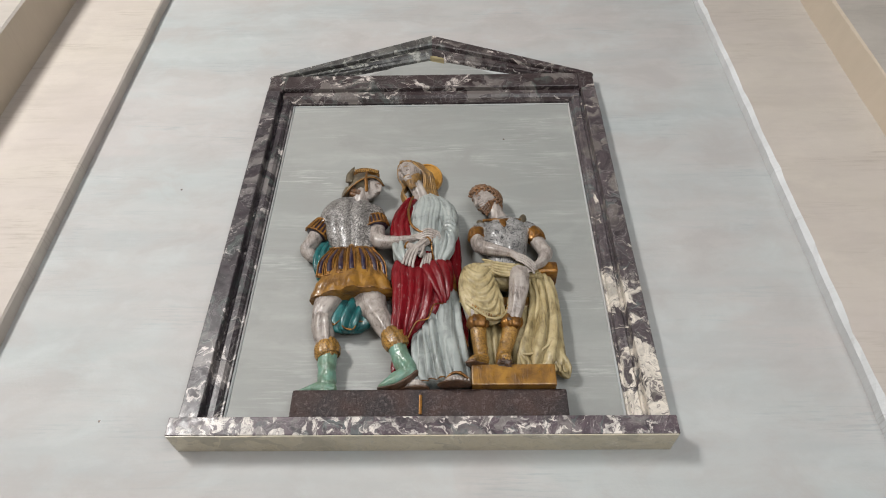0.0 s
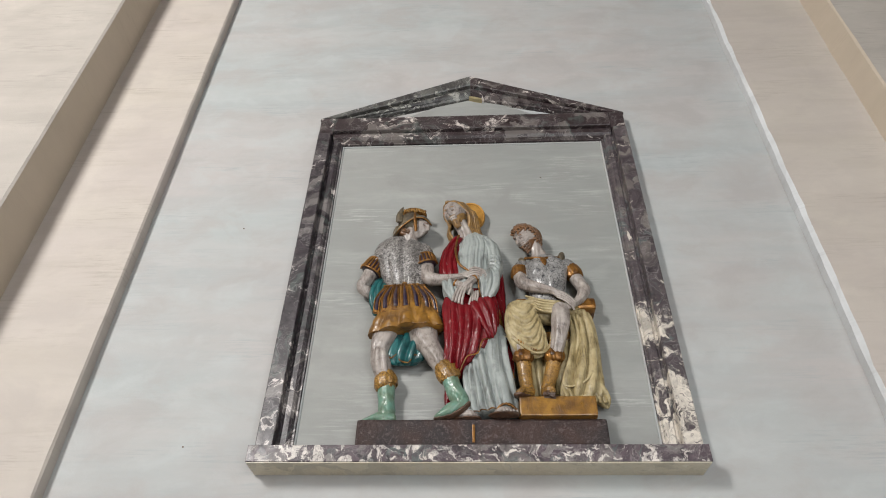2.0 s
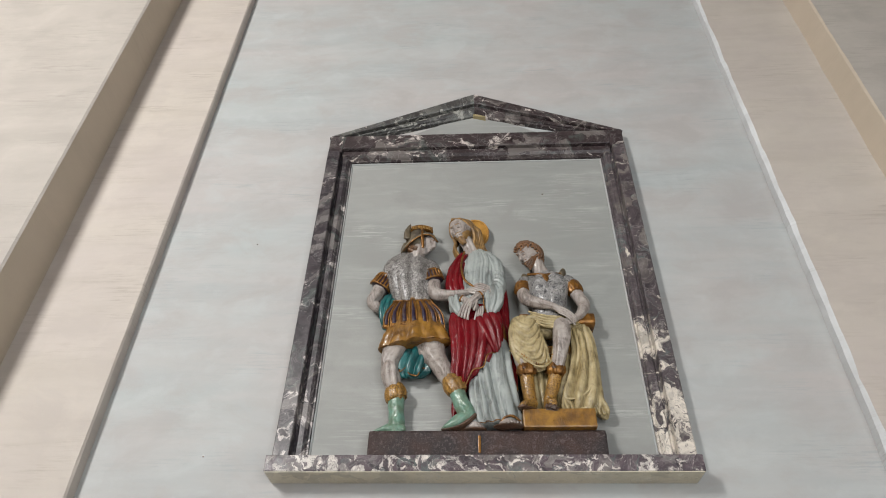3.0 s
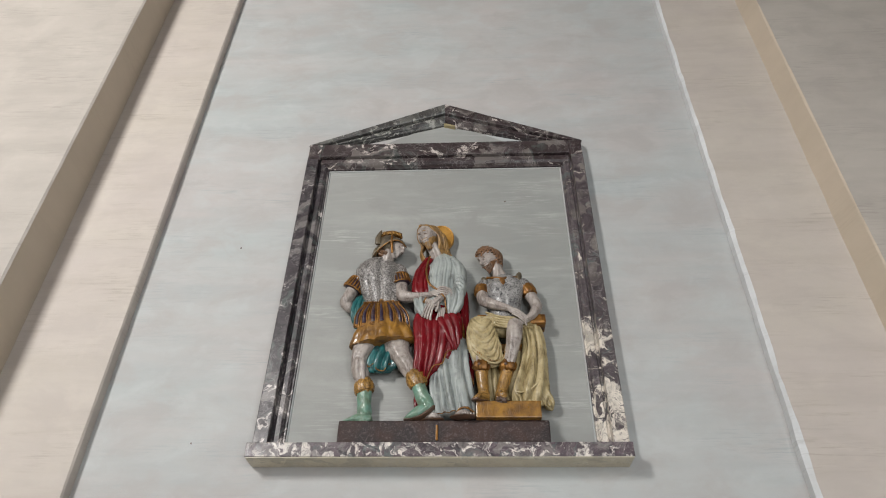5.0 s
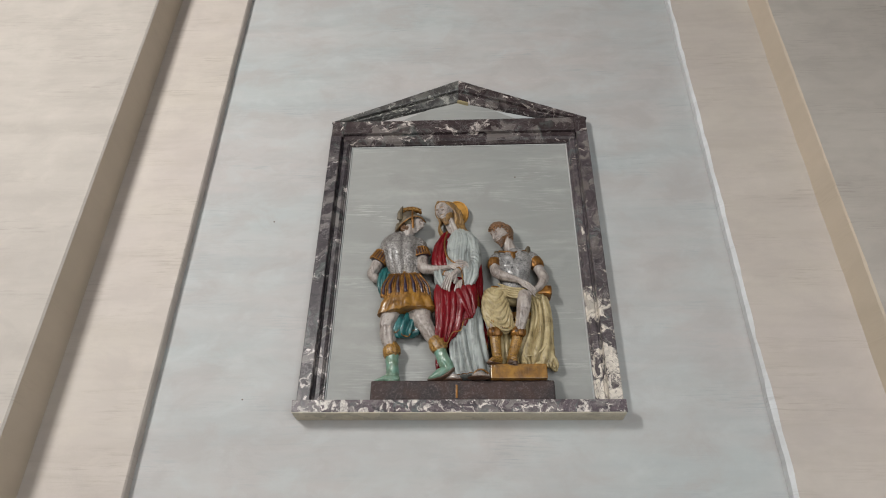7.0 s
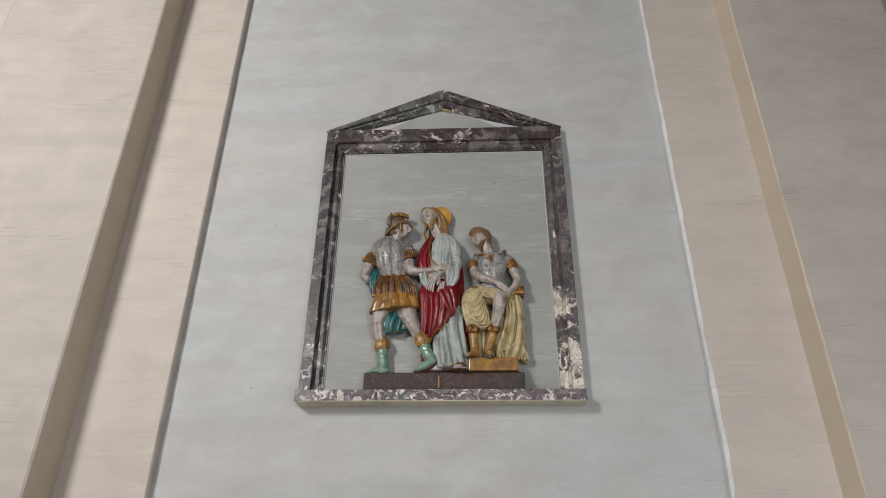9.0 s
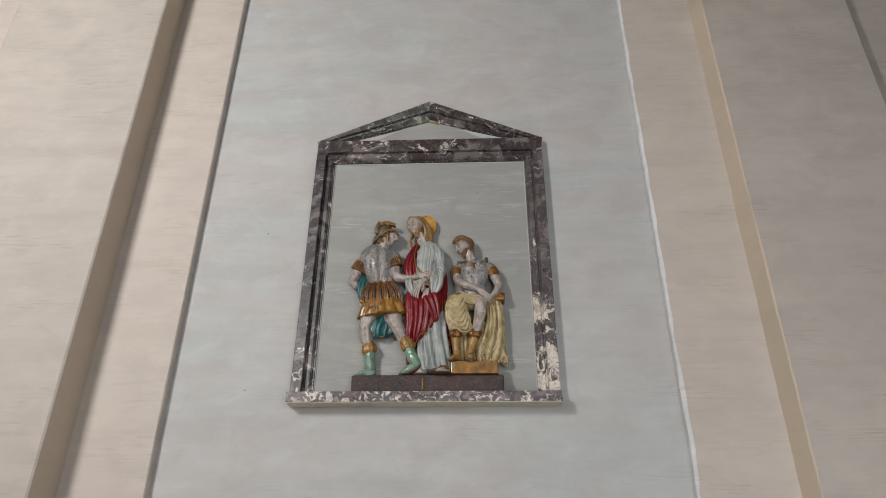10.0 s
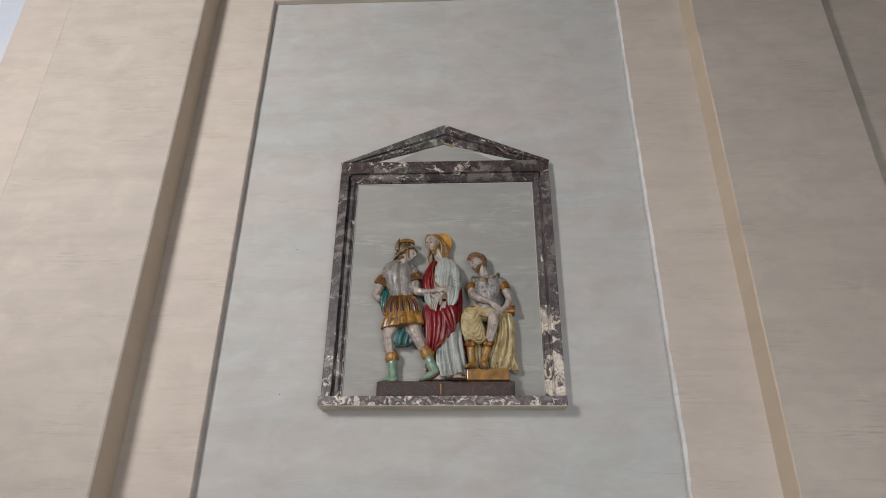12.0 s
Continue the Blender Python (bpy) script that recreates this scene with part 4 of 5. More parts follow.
def robed():
    f = Figure()
    # lower robe: a straight fall, one knee pressing forward
    f.loft("robe", (0.006, 0.32, 0.042, 0.058, 0.036), (0.012, 0.24, 0.044, 0.058, 0.038), (0.022, 0.15, 0.046, 0.055, 0.042), (0.032, 0.07, 0.050, 0.056, 0.046), (0.036, 0.014, 0.052, 0.061, 0.048), n=120, m=70, phase=0.6, tip=0.05, trim="gold",
           folds=[((0.78, 0.2), (0.62, 0.5), (0.80, 0.98), 0.020, 0.010), ((0.96, 0.25), (0.90, 0.6), (0.97, 0.97), 0.008, 0.008), ((0.44, 0.45), (0.40, 0.7), (0.52, 0.99), 0.010, 0.011), ((0.30, 0.5), (0.28, 0.75), (0.34, 0.99), 0.008, 0.009), ((0.18, 0.55), (0.17, 0.8), (0.20, 0.99), 0.007, 0.008), ((0.08, 0.55), (0.08, 0.8), (0.09, 0.99), 0.007, 0.008), ((0.62, 0.60), (0.60, 0.8), (0.66, 0.99), 0.007, 0.008)])
    f.loft("skin", (0.05, 0.013, 0.085, 0.010, 0.014), (0.066, 0.011, 0.098, 0.010, 0.018), (0.078, 0.008, 0.106, 0.006, 0.016))
    f.loft("sole", (0.040, 0.004, 0.08, 0.004, 0.018), (0.062, 0.003, 0.10, 0.004, 0.024), (0.092, 0.003, 0.098, 0.004, 0.014))
    for k in range(5):
        f.cord("skin", 0.0036 - 0.0003 * k, (0.062 + 0.006 * k, 0.012, 0.106 - 0.003 * k), (0.061 + 0.007 * k, 0.010, 0.118 - 0.003 * k), (0.061 + 0.007 * k, 0.006, 0.124 - 0.003 * k), m=6)
    f.cord("gold", 0.0028, (0.046, 0.014, 0.098), (0.056, 0.024, 0.104), (0.074, 0.026, 0.102), (0.090, 0.016, 0.092))
    f.loft("sole", (-0.046, 0.004, 0.05, 0.004, 0.020), (-0.018, 0.003, 0.07, 0.004, 0.022), (0.010, 0.003, 0.080, 0.003, 0.012))
    f.loft("skin", (-0.04, 0.013, 0.05, 0.009, 0.014), (-0.014, 0.011, 0.072, 0.008, 0.016), (0.004, 0.007, 0.082, 0.005, 0.012), folds=sinews((0.3, 0.3, 0.2, 0.9, 0.004), (0.7, 0.7, 0.2, 0.9, 0.004)))
    # crimson mantle: over one shoulder, round the hips, down one side
    f.loft("red", (-0.034, 0.515, 0.045, 0.016, 0.022), (-0.052, 0.47, 0.052, 0.021, 0.028), (-0.060, 0.41, 0.054, 0.023, 0.030), (-0.050, 0.35, 0.054, 0.026, 0.034), n=70, m=44,
           folds=[((0.4, 0.05), (0.2, 0.4), (0.3, 0.9), 0.009, 0.007), ((0.7, 0.05), (0.5, 0.4), (0.55, 0.9), 0.009, 0.007), ((0.15, 0.3), (0.1, 0.6), (0.1, 0.95), 0.008, 0.006), ((0.9, 0.2), (0.7, 0.5), (0.85, 0.9), 0.008, 0.007), ((0.1, 0.6), (0.45, 0.72), (0.9, 0.66), 0.006, 0.005)])
    f.loft("red", (-0.010, 0.345, 0.052, 0.062, 0.038), (-0.009, 0.29, 0.060, 0.064, 0.044), (-0.011, 0.235, 0.062, 0.060, 0.046), (-0.024, 0.18, 0.060, 0.046, 0.046), (-0.041, 0.135, 0.056, 0.028, 0.038), (-0.047, 0.100, 0.050, 0.010, 0.022), n=120, m=70, tip=0.1, trim="gold",
           folds=[((0.08, 0.1), (0.07, 0.5), (0.2, 0.95), 0.009, 0.009), ((0.20, 0.15), (0.20, 0.5), (0.40, 0.97), 0.009, 0.008), ((0.33, 0.2), (0.34, 0.5), (0.62, 0.9), 0.009, 0.009), ((0.47, 0.25), (0.50, 0.5), (0.72, 0.82), 0.009, 0.007), ((0.62, 0.25), (0.68, 0.5), (0.86, 0.72), 0.010, 0.009), ((0.78, 0.2), (0.84, 0.4), (0.95, 0.6), 0.010, 0.007), ((0.92, 0.1), (0.98, 0.3), (0.99, 0.5), 0.009, 0.008), ((0.27, 0.3), (0.27, 0.6), (0.5, 0.95), 0.004, -0.004)])
    f.loft("red", (0.012, 0.30, 0.094, 0.034, 0.012), (0.026, 0.25, 0.098, 0.030, 0.014), (0.034, 0.212, 0.090, 0.018, 0.012), (0.038, 0.194, 0.074, 0.006, 0.008), n=60, m=36, folds=[((0.25, 0.05), (0.3, 0.4), (0.5, 0.9), 0.008, 0.006), ((0.55, 0.05), (0.6, 0.4), (0.7, 0.9), 0.007, 0.006), ((0.85, 0.05), (0.9, 0.4), (0.85, 0.8), 0.007, 0.005)])
    f.cord("gold", 0.0016, (0.054, 0.23, 0.082), (0.042, 0.196, 0.092), (0.020, 0.182, 0.108), (0.008, 0.15, 0.106), (-0.016, 0.142, 0.104), (-0.032, 0.112, 0.092), (-0.044, 0.094, 0.074))
    f.loft("red", (0.052, 0.45, 0.03, 0.012, 0.02), (0.062, 0.38, 0.032, 0.014, 0.022), (0.064, 0.29, 0.03, 0.013, 0.024), (0.068, 0.22, 0.03, 0.011, 0.022), (0.080, 0.15, 0.03, 0.012, 0.018), (0.088, 0.11, 0.03, 0.004, 0.010), n=50, m=50,
           folds=[((0.7, 0.05), (0.9, 0.3), (0.7, 0.6), 0.007, 0.005), ((0.3, 0.1), (0.5, 0.4), (0.4, 0.9), 0.006, 0.005), ((0.8, 0.6), (0.9, 0.8), (0.6, 0.98), 0.005, 0.004)])
    f.loft("gold", (0.056, 0.31, 0.056, 0.005, 0.006), (0.062, 0.25, 0.058, 0.007, 0.006), (0.067, 0.19, 0.056, 0.007, 0.006), (0.075, 0.15, 0.052, 0.005, 0.005), (0.090, 0.112, 0.044, 0.002, 0.003), n=18)
    f.loft("red", (-0.055, 0.1, 0.03, 0.012, 0.014), (-0.06, 0.07, 0.03, 0.010, 0.014), (-0.062, 0.045, 0.03, 0.005, 0.008), fold=0.1, count=4, n=24)
    # torso, thin tucks falling from the neck
    tucks = [((0.24 + 0.075 * k, 0.10 + 0.03 * (k % 3)), (0.26 + 0.07 * k + 0.03 * math.sin(k * 2.4), 0.5), (0.34 + 0.05 * k, 0.92 - 0.05 * (k % 2)), 0.0046 + 0.0012 * (k % 2), 0.0050) for k in range(9)]
    f.loft("robe", (-0.006, 0.33, 0.052, 0.050, 0.036), (-0.005, 0.38, 0.054, 0.052, 0.042), (-0.002, 0.44, 0.054, 0.055, 0.042), (0.002, 0.485, 0.050, 0.054, 0.036), (-0.004, 0.512, 0.046, 0.038, 0.028), (-0.014, 0.53, 0.044, 0.022, 0.020), n=120, m=60, deep=0.95,
           folds=tucks + [((0.30, 0.16), (0.5, 0.05), (0.8, 0.22), 0.005, 0.005), ((0.30, 0.24), (0.5, 0.12), (0.85, 0.32), 0.005, 0.005)])
    f.cord("gold", 0.0030, (-0.036, 0.518, 0.072), (-0.044, 0.46, 0.092), (-0.036, 0.41, 0.100), (-0.014, 0.386, 0.103), (0.006, 0.38, 0.100))
    # sleeves, arms crossed at the wrists
    gathers = [((0.02, 0.40 + 0.07 * k), (0.45, 0.36 + 0.075 * k), (0.95, 0.46 + 0.07 * k), 0.0045, 0.0050) for k in range(7)]
    f.loft("robe", (0.020, 0.512, 0.048, 0.022, 0.024), (0.044, 0.480, 0.054, 0.024, 0.030), (0.054, 0.43, 0.062, 0.022, 0.031), (0.050, 0.388, 0.074, 0.022, 0.030), (0.032, 0.360, 0.086, 0.020, 0.024), (0.012, 0.362, 0.094, 0.013, 0.015), n=90, m=70, deep=0.6,
           folds=gathers + [((0.25, 0.08), (0.4, 0.25), (0.2, 0.5), 0.005, 0.004), ((0.6, 0.06), (0.7, 0.25), (0.5, 0.5), 0.005, 0.004), ((0.8, 0.3), (0.9, 0.5), (0.7, 0.7), 0.005, 0.004)])
    f.loft("robe", (0.040, 0.385, 0.078, 0.026, 0.022), (0.040, 0.35, 0.084, 0.027, 0.020), (0.032, 0.315, 0.084, 0.019, 0.014), (0.026, 0.290, 0.080, 0.006, 0.006), n=70, m=40,
           folds=[((0.25, 0.05), (0.2, 0.5), (0.45, 0.95), 0.007, 0.007), ((0.5, 0.0), (0.55, 0.5), (0.55, 0.95), 0.006, 0.007), ((0.78, 0.0), (0.85, 0.4), (0.65, 0.9), 0.008, 0.007)])
    f.cord("gold", 0.0017, (0.014, 0.372, 0.108), (0.013, 0.34, 0.106), (0.018, 0.306, 0.098), (0.026, 0.286, 0.090))
    f.loft("robe", (-0.050, 0.39, 0.05, 0.018, 0.024), (-0.058, 0.36, 0.066, 0.020, 0.024), (-0.053, 0.325, 0.078, 0.022, 0.020), (-0.044, 0.296, 0.080, 0.012, 0.012), n=70, m=40, grow=False,
           folds=[((0.2, 0.1), (0.15, 0.5), (0.4, 0.95), 0.007, 0.006), ((0.5, 0.1), (0.5, 0.5), (0.6, 0.95), 0.006, 0.006), ((0.8, 0.1), (0.85, 0.5), (0.75, 0.95), 0.006, 0.005)])
    f.loft("gold", (0.006, 0.358, 0.105, 0.0105, 0.0105), (0.003, 0.356, 0.106, 0.0105, 0.0105), m=6, n=20, tip=0.1)
    f.loft("gold", (-0.044, 0.349, 0.098, 0.010, 0.010), (-0.041, 0.347, 0.099, 0.010, 0.010), m=6, n=20, tip=0.1)
    f.loft("skin", (0.010, 0.360, 0.103, 0.0085, 0.009), (-0.006, 0.346, 0.110, 0.0105, 0.008), (-0.020, 0.328, 0.113, 0.0115, 0.0075), m=20, n=30, folds=sinews((0.3, 0.25, 0.3, 1, 0.003), (0.6, 0.55, 0.3, 1, 0.003)))
    f.loft("skin", (-0.042, 0.348, 0.098, 0.0085, 0.009), (-0.024, 0.335, 0.104, 0.010, 0.008), (-0.006, 0.318, 0.104, 0.010, 0.008), m=16)
    fingers(f, 0.0032, (-0.015, 0.330, 0.117), (-0.0052, 0.0022, -0.001), (-0.0008, 0.0006), (0, 0, 0), (-0.007, -0.020, 0.002), (-0.012, -0.040, -0.002), (-0.013, -0.050, -0.007))
    f.cord("skin", 0.0034, (-0.004, 0.336, 0.116), (-0.006, 0.318, 0.120), (-0.012, 0.304, 0.118), m=10)
    fingers(f, 0.0030, (-0.004, 0.316, 0.108), (0.0050, 0.0012, -0.001), (0.0004, 0.0006), (0, 0, 0), (-0.002, -0.018, 0.001), (-0.006, -0.034, -0.003), (-0.008, -0.042, -0.008))
    # head tilted, long hair, halo
    f.loft("skin", (-0.010, 0.515, 0.048, 0.024, 0.020), (-0.022, 0.545, 0.055, 0.019, 0.020), (-0.034, 0.57, 0.058, 0.019, 0.020), m=16, n=30, folds=[((0.3, 0), (0.4, 0.5), (0.35, 1), 0.006, 0.004), ((0.7, 0), (0.6, 0.5), (0.75, 1), 0.006, 0.004)])
    at = f.head(-0.045, 0.595, 0.066, 0.029, 0.043, 0.036, 30, 8, -17, "blond", shut=True)
    f.blob("blond", -0.034, 0.610, 0.046, 0.034, 0.040, 0.036, -15)
    for k in range(19):
        g, v, w = 0.0031 + 0.0007 * math.sin(k * 2.4), k / 18, 0.05 * math.sin(k * 1.9)
        top = at(-0.05 + 0.3 * v, 1.03 - 0.05 * v, 0.42 - 1.0 * v)
        f.cord("blond", g, top, at(0.70 + 0.22 * v + w, 0.74, 0.22 - 0.9 * v), at(1.04 + 0.14 * v - w, 0.2, 0.0 - 0.7 * v), at(1.10 + 0.4 * v + 2 * w, -0.42, -0.1 - 0.6 * v), (-0.008 + 0.030 * v, 0.545 + 0.004 * v, 0.068 - 0.026 * v), (0.004 + 0.030 * v, 0.522 + 0.008 * v, 0.066 - 0.026 * v), m=26)
        f.cord("blond", g, at(-0.10 - 0.1 * v, 1.03 - 0.05 * v, 0.42 - 1.0 * v), at(-0.78 - 0.1 * v + w, 0.70, 0.2 - 0.9 * v), at(-1.06 - 0.08 * v - w, 0.1, 0.06 - 0.7 * v), at(-1.04 - 0.12 * v + 2 * w, -0.5, 0.0 - 0.6 * v), (-0.062 - 0.004 * v, 0.536, 0.066 - 0.024 * v), (-0.050 - 0.004 * v, 0.506, 0.070 - 0.024 * v), m=26)
    for k in range(16):
        v = (k % 8) / 7 - 0.5
        drop = 0.0 if k < 8 else 0.13
        f.cord("blond", 0.0024, at(0.62 * v, -0.62 - drop + 0.2 * abs(v), 0.86 - 0.5 * abs(v)), at(0.5 * v, -0.86 - drop, 0.80 - 0.4 * abs(v)), at(0.36 * v + 0.05, -1.02 - drop, 0.66 - 0.3 * abs(v)), m=8)
    halo = Matrix.Translation((-0.005, -0.030, 0.610)) @ pose(0, 0, 0, 90, 0, 0) @ Matrix.Diagonal((0.041, 0.050, 1, 1))
    disc = bmesh.ops.create_cone(f.bm, cap_ends=True, segments=48, radius1=1, radius2=0.97, depth=0.008, matrix=halo)
    for v in disc["verts"]:
        for face in v.link_faces:
            face.material_index = SLOT["leaf"]
    f.cord("leaf", 0.0022, *[(-0.005 + 0.038 * math.cos(a / 8 * math.pi), 0.610 + 0.047 * math.sin(a / 8 * math.pi), 0.036) for a in range(-6, 11)], m=48)
    f.finish("robed_statue", "glazed relief statue in white robe and crimson mantle with gold halo")


def seated():
    f = Figure()
    # cloth at the back and down the side
    f.loft("straw", (0.240, 0.31, 0.034, 0.030, 0.022), (0.246, 0.24, 0.038, 0.034, 0.028), (0.240, 0.16, 0.042, 0.040, 0.032), (0.232, 0.09, 0.042, 0.048, 0.032), (0.236, 0.050, 0.038, 0.052, 0.028), n=110, m=70, tip=0.05,
           folds=[((0.15, 0.05), (0.55, 0.35), (0.10, 0.92), 0.010, 0.012), ((0.35, 0.02), (0.85, 0.35), (0.35, 0.95), 0.011, 0.013), ((0.60, 0.02), (1.05, 0.4), (0.62, 0.97), 0.011, 0.012), ((0.85, 0.05), (1.1, 0.5), (0.9, 0.97), 0.010, 0.010), ((0.05, 0.3), (0.2, 0.5), (0.02, 0.8), 0.008, 0.008), ((0.1, 0.86), (0.5, 0.98), (0.9, 0.84), 0.007, 0.006)])
    f.cord("straw", 0.0030, (0.276, 0.205, 0.070), (0.274, 0.150, 0.076), (0.262, 0.110, 0.080), (0.238, 0.084, 0.082), (0.212, 0.076, 0.080), (0.192, 0.082, 0.074), m=34)
    f.loft("straw", (0.250, 0.11, 0.036, 0.020, 0.020), (0.270, 0.080, 0.040, 0.023, 0.020), (0.283, 0.060, 0.038, 0.018, 0.015), (0.290, 0.044, 0.036, 0.009, 0.009), n=60, folds=[((0.3, 0.05), (0.3, 0.5), (0.2, 0.95), 0.007, 0.006), ((0.7, 0.05), (0.7, 0.5), (0.75, 0.95), 0.007, 0.006)])
    for k in range(9):
        x = 0.196 + 0.0105 * k
        f.loft("straw", (x, 0.075, 0.072 - 0.0030 * k, 0.004, 0.005), (x + 0.004, 0.060, 0.076 - 0.0030 * k, 0.005, 0.006), (x + 0.006, 0.047, 0.078 - 0.0030 * k, 0.0045, 0.006), n=12, m=10)
    f.loft("straw", (0.14, 0.2, 0.03, 0.05, 0.02), (0.145, 0.1, 0.032, 0.045, 0.02), (0.15, 0.055, 0.03, 0.04, 0.016), n=60, folds=[((0.3, 0), (0.3, 0.5), (0.35, 1), 0.009, 0.006), ((0.55, 0), (0.5, 0.5), (0.55, 1), 0.009, 0.006), ((0.8, 0), (0.75, 0.5), (0.75, 1), 0.009, 0.006)])
    # lap: cloth slung from knee to knee, with a stitched hem
    f.loft("straw", (0.098, 0.268, 0.080, 0.020, 0.026), (0.14, 0.280, 0.064, 0.032, 0.034), (0.2, 0.277, 0.058, 0.034, 0.036), (0.256, 0.270, 0.047, 0.026, 0.028), n=70, m=44, grow=False, folds=[((0.75, 0.05), (0.5, 0.5), (0.8, 0.95), 0.007, 0.006), ((0.4, 0.1), (0.2, 0.5), (0.5, 0.95), 0.007, 0.006)])
    slings = [((0.12 - 0.01 * k, 0.05 + 0.075 * k), (0.58 + 0.02 * (k % 2), 0.40 + 0.135 * k), (1.0, 0.02 + 0.085 * k), 0.0052 + 0.001 * (k % 2), 0.0046) for k in range(7)]
    f.loft("straw", (0.110, 0.288, 0.078, 0.031, 0.024), (0.112, 0.255, 0.090, 0.037, 0.024), (0.116, 0.215, 0.091, 0.041, 0.022), (0.130, 0.182, 0.087, 0.040, 0.019), (0.146, 0.160, 0.080, 0.030, 0.014), (0.150, 0.150, 0.076, 0.016, 0.009), n=120, m=80, tip=0.1, deep=1.5,
           folds=slings + [((0.06, 0.1), (0.02, 0.4), (0.06, 0.75), 0.007, 0.004), ((0.98, 0.2), (1.0, 0.5), (0.8, 0.95), 0.006, 0.005)])
    hem = [(0.074, 0.198, 0.092), (0.090, 0.186, 0.104), (0.112, 0.166, 0.106), (0.136, 0.152, 0.102), (0.158, 0.154, 0.098), (0.172, 0.172, 0.096), (0.180, 0.205, 0.096)]
    f.cord("straw", 0.0026, *hem, m=40)
    for k in range(26):
        x, z, y = catmull(hem, (k + 0.5) / 26)
        f.blob("ochre", x + 0.001, z + 0.0055, y + 0.002, 0.0010, 0.0022, 0.0012, n=6)
    for k in range(5):
        f.loft("straw", (0.128 + 0.004 * k, 0.312 - 0.009 * k, 0.088 + 0.003 * k, 0.002, 0.003), (0.160, 0.292 - 0.008 * k, 0.104 + 0.001 * k, 0.0034, 0.005), (0.200, 0.288 - 0.007 * k, 0.100, 0.0036, 0.005), (0.240 + 0.003 * k, 0.300 - 0.006 * k, 0.084, 0.002, 0.003), n=12, m=22)
    for k in range(5):
        f.loft("straw", (0.226 + 0.009 * k, 0.30, 0.078 - 0.007 * k, 0.004, 0.005), (0.238 + 0.010 * k, 0.25, 0.078 - 0.005 * k, 0.005, 0.007), (0.240 + 0.008 * k, 0.19 + 0.006 * k, 0.074 - 0.005 * k, 0.0055, 0.008), (0.214 + 0.012 * k, 0.12 + 0.006 * k, 0.072 - 0.005 * k, 0.003, 0.005), n=14, m=24)
    # legs and boots
    f.loft("skin", (0.205, 0.274, 0.085, 0.020, 0.022), (0.203, 0.246, 0.104, 0.022, 0.022), (0.196, 0.20, 0.096, 0.019, 0.022), (0.182, 0.14, 0.084, 0.0135, 0.015), n=44, m=44, folds=sinews((0.35, 0.4, 0.35, 0.95, 0.007), (0.65, 0.65, 0.3, 0.8, 0.008), (0.85, 0.7, 0.4, 0.9, 0.006)) + [((0.2, 0.2), (0.5, 0.12), (0.8, 0.22), 0.010, 0.004)])
    f.loft("skin", (0.094, 0.22, 0.075, 0.018, 0.02), (0.1, 0.18, 0.08, 0.017, 0.019), (0.11, 0.138, 0.076, 0.013, 0.015), n=36, m=30, folds=sinews((0.4, 0.5, 0.1, 0.9, 0.007), (0.7, 0.7, 0.1, 0.9, 0.006)))
    for (xt, xb, toe) in ((0.111, 0.116, 0.096), (0.181, 0.160, 0.166)):
        f.loft("gold", (xt - 0.003, 0.158, 0.08, 0.020, 0.022), (xt, 0.148, 0.082, 0.024, 0.026), (xt, 0.138, 0.08, 0.019, 0.021), fold=0.07, count=8, n=40, m=10, grow=False)
        f.blob("sole", xt - 0.006, 0.146, 0.108, 0.0045, 0.004, 0.003)
        f.loft("oldgold", (xt, 0.142, 0.08, 0.0175, 0.019), ((xt + xb) / 2, 0.105, 0.078, 0.0155, 0.018), (xb, 0.072, 0.078, 0.0145, 0.018), (xb, 0.055, 0.078, 0.015, 0.018), n=36, m=34, folds=[((0.2, 0.6), (0.5, 0.7), (0.8, 0.6), 0.005, 0.0025), ((0.2, 0.75), (0.5, 0.85), (0.8, 0.75), 0.005, 0.0025)])
        f.loft("oldgold", (xb + 0.004, 0.062, 0.078, 0.012, 0.017), ((xb + toe) / 2, 0.058, 0.092, 0.011, 0.017), (toe, 0.052, 0.106, 0.007, 0.013), (toe - 0.004, 0.049, 0.114, 0.003, 0.006))
        f.loft("sole", (xb + 0.016, 0.047, 0.07, 0.003, 0.014), ((xb + toe) / 2, 0.046, 0.092, 0.003, 0.019), (toe - 0.004, 0.046, 0.116, 0.003, 0.010))
    # torso in painted breastplate
    f.loft("arab", (0.182, 0.285, 0.052, 0.040, 0.034), (0.182, 0.325, 0.060, 0.043, 0.039), (0.183, 0.37, 0.066, 0.050, 0.044), (0.182, 0.405, 0.062, 0.056, 0.040), (0.178, 0.432, 0.052, 0.044, 0.030), (0.172, 0.45, 0.046, 0.022, 0.020), n=60, m=44,
           folds=[((0.5, 0.2), (0.5, 0.4), (0.5, 0.66), 0.008, -0.005), ((0.28, 0.52), (0.3, 0.62), (0.42, 0.64), 0.018, 0.005), ((0.72, 0.52), (0.7, 0.62), (0.58, 0.64), 0.018, 0.005), ((0.2, 0.42), (0.5, 0.36), (0.8, 0.42), 0.006, -0.004), ((0.25, 0.12), (0.5, 0.06), (0.75, 0.12), 0.006, 0.003)])
    f.cord("gold", 0.0038, (0.134, 0.437, 0.072), (0.155, 0.428, 0.090), (0.178, 0.420, 0.100), (0.2, 0.429, 0.090), (0.222, 0.439, 0.070))
    f.blob("gold", 0.176, 0.409, 0.103, 0.009, 0.013, 0.005).blob("bronze", 0.128, 0.430, 0.062, 0.009, 0.016, 0.013, -30).blob("bronze", 0.226, 0.441, 0.062, 0.010, 0.017, 0.013, 20).blob("bronze", 0.229, 0.452, 0.062, 0.008, 0.008, 0.009)
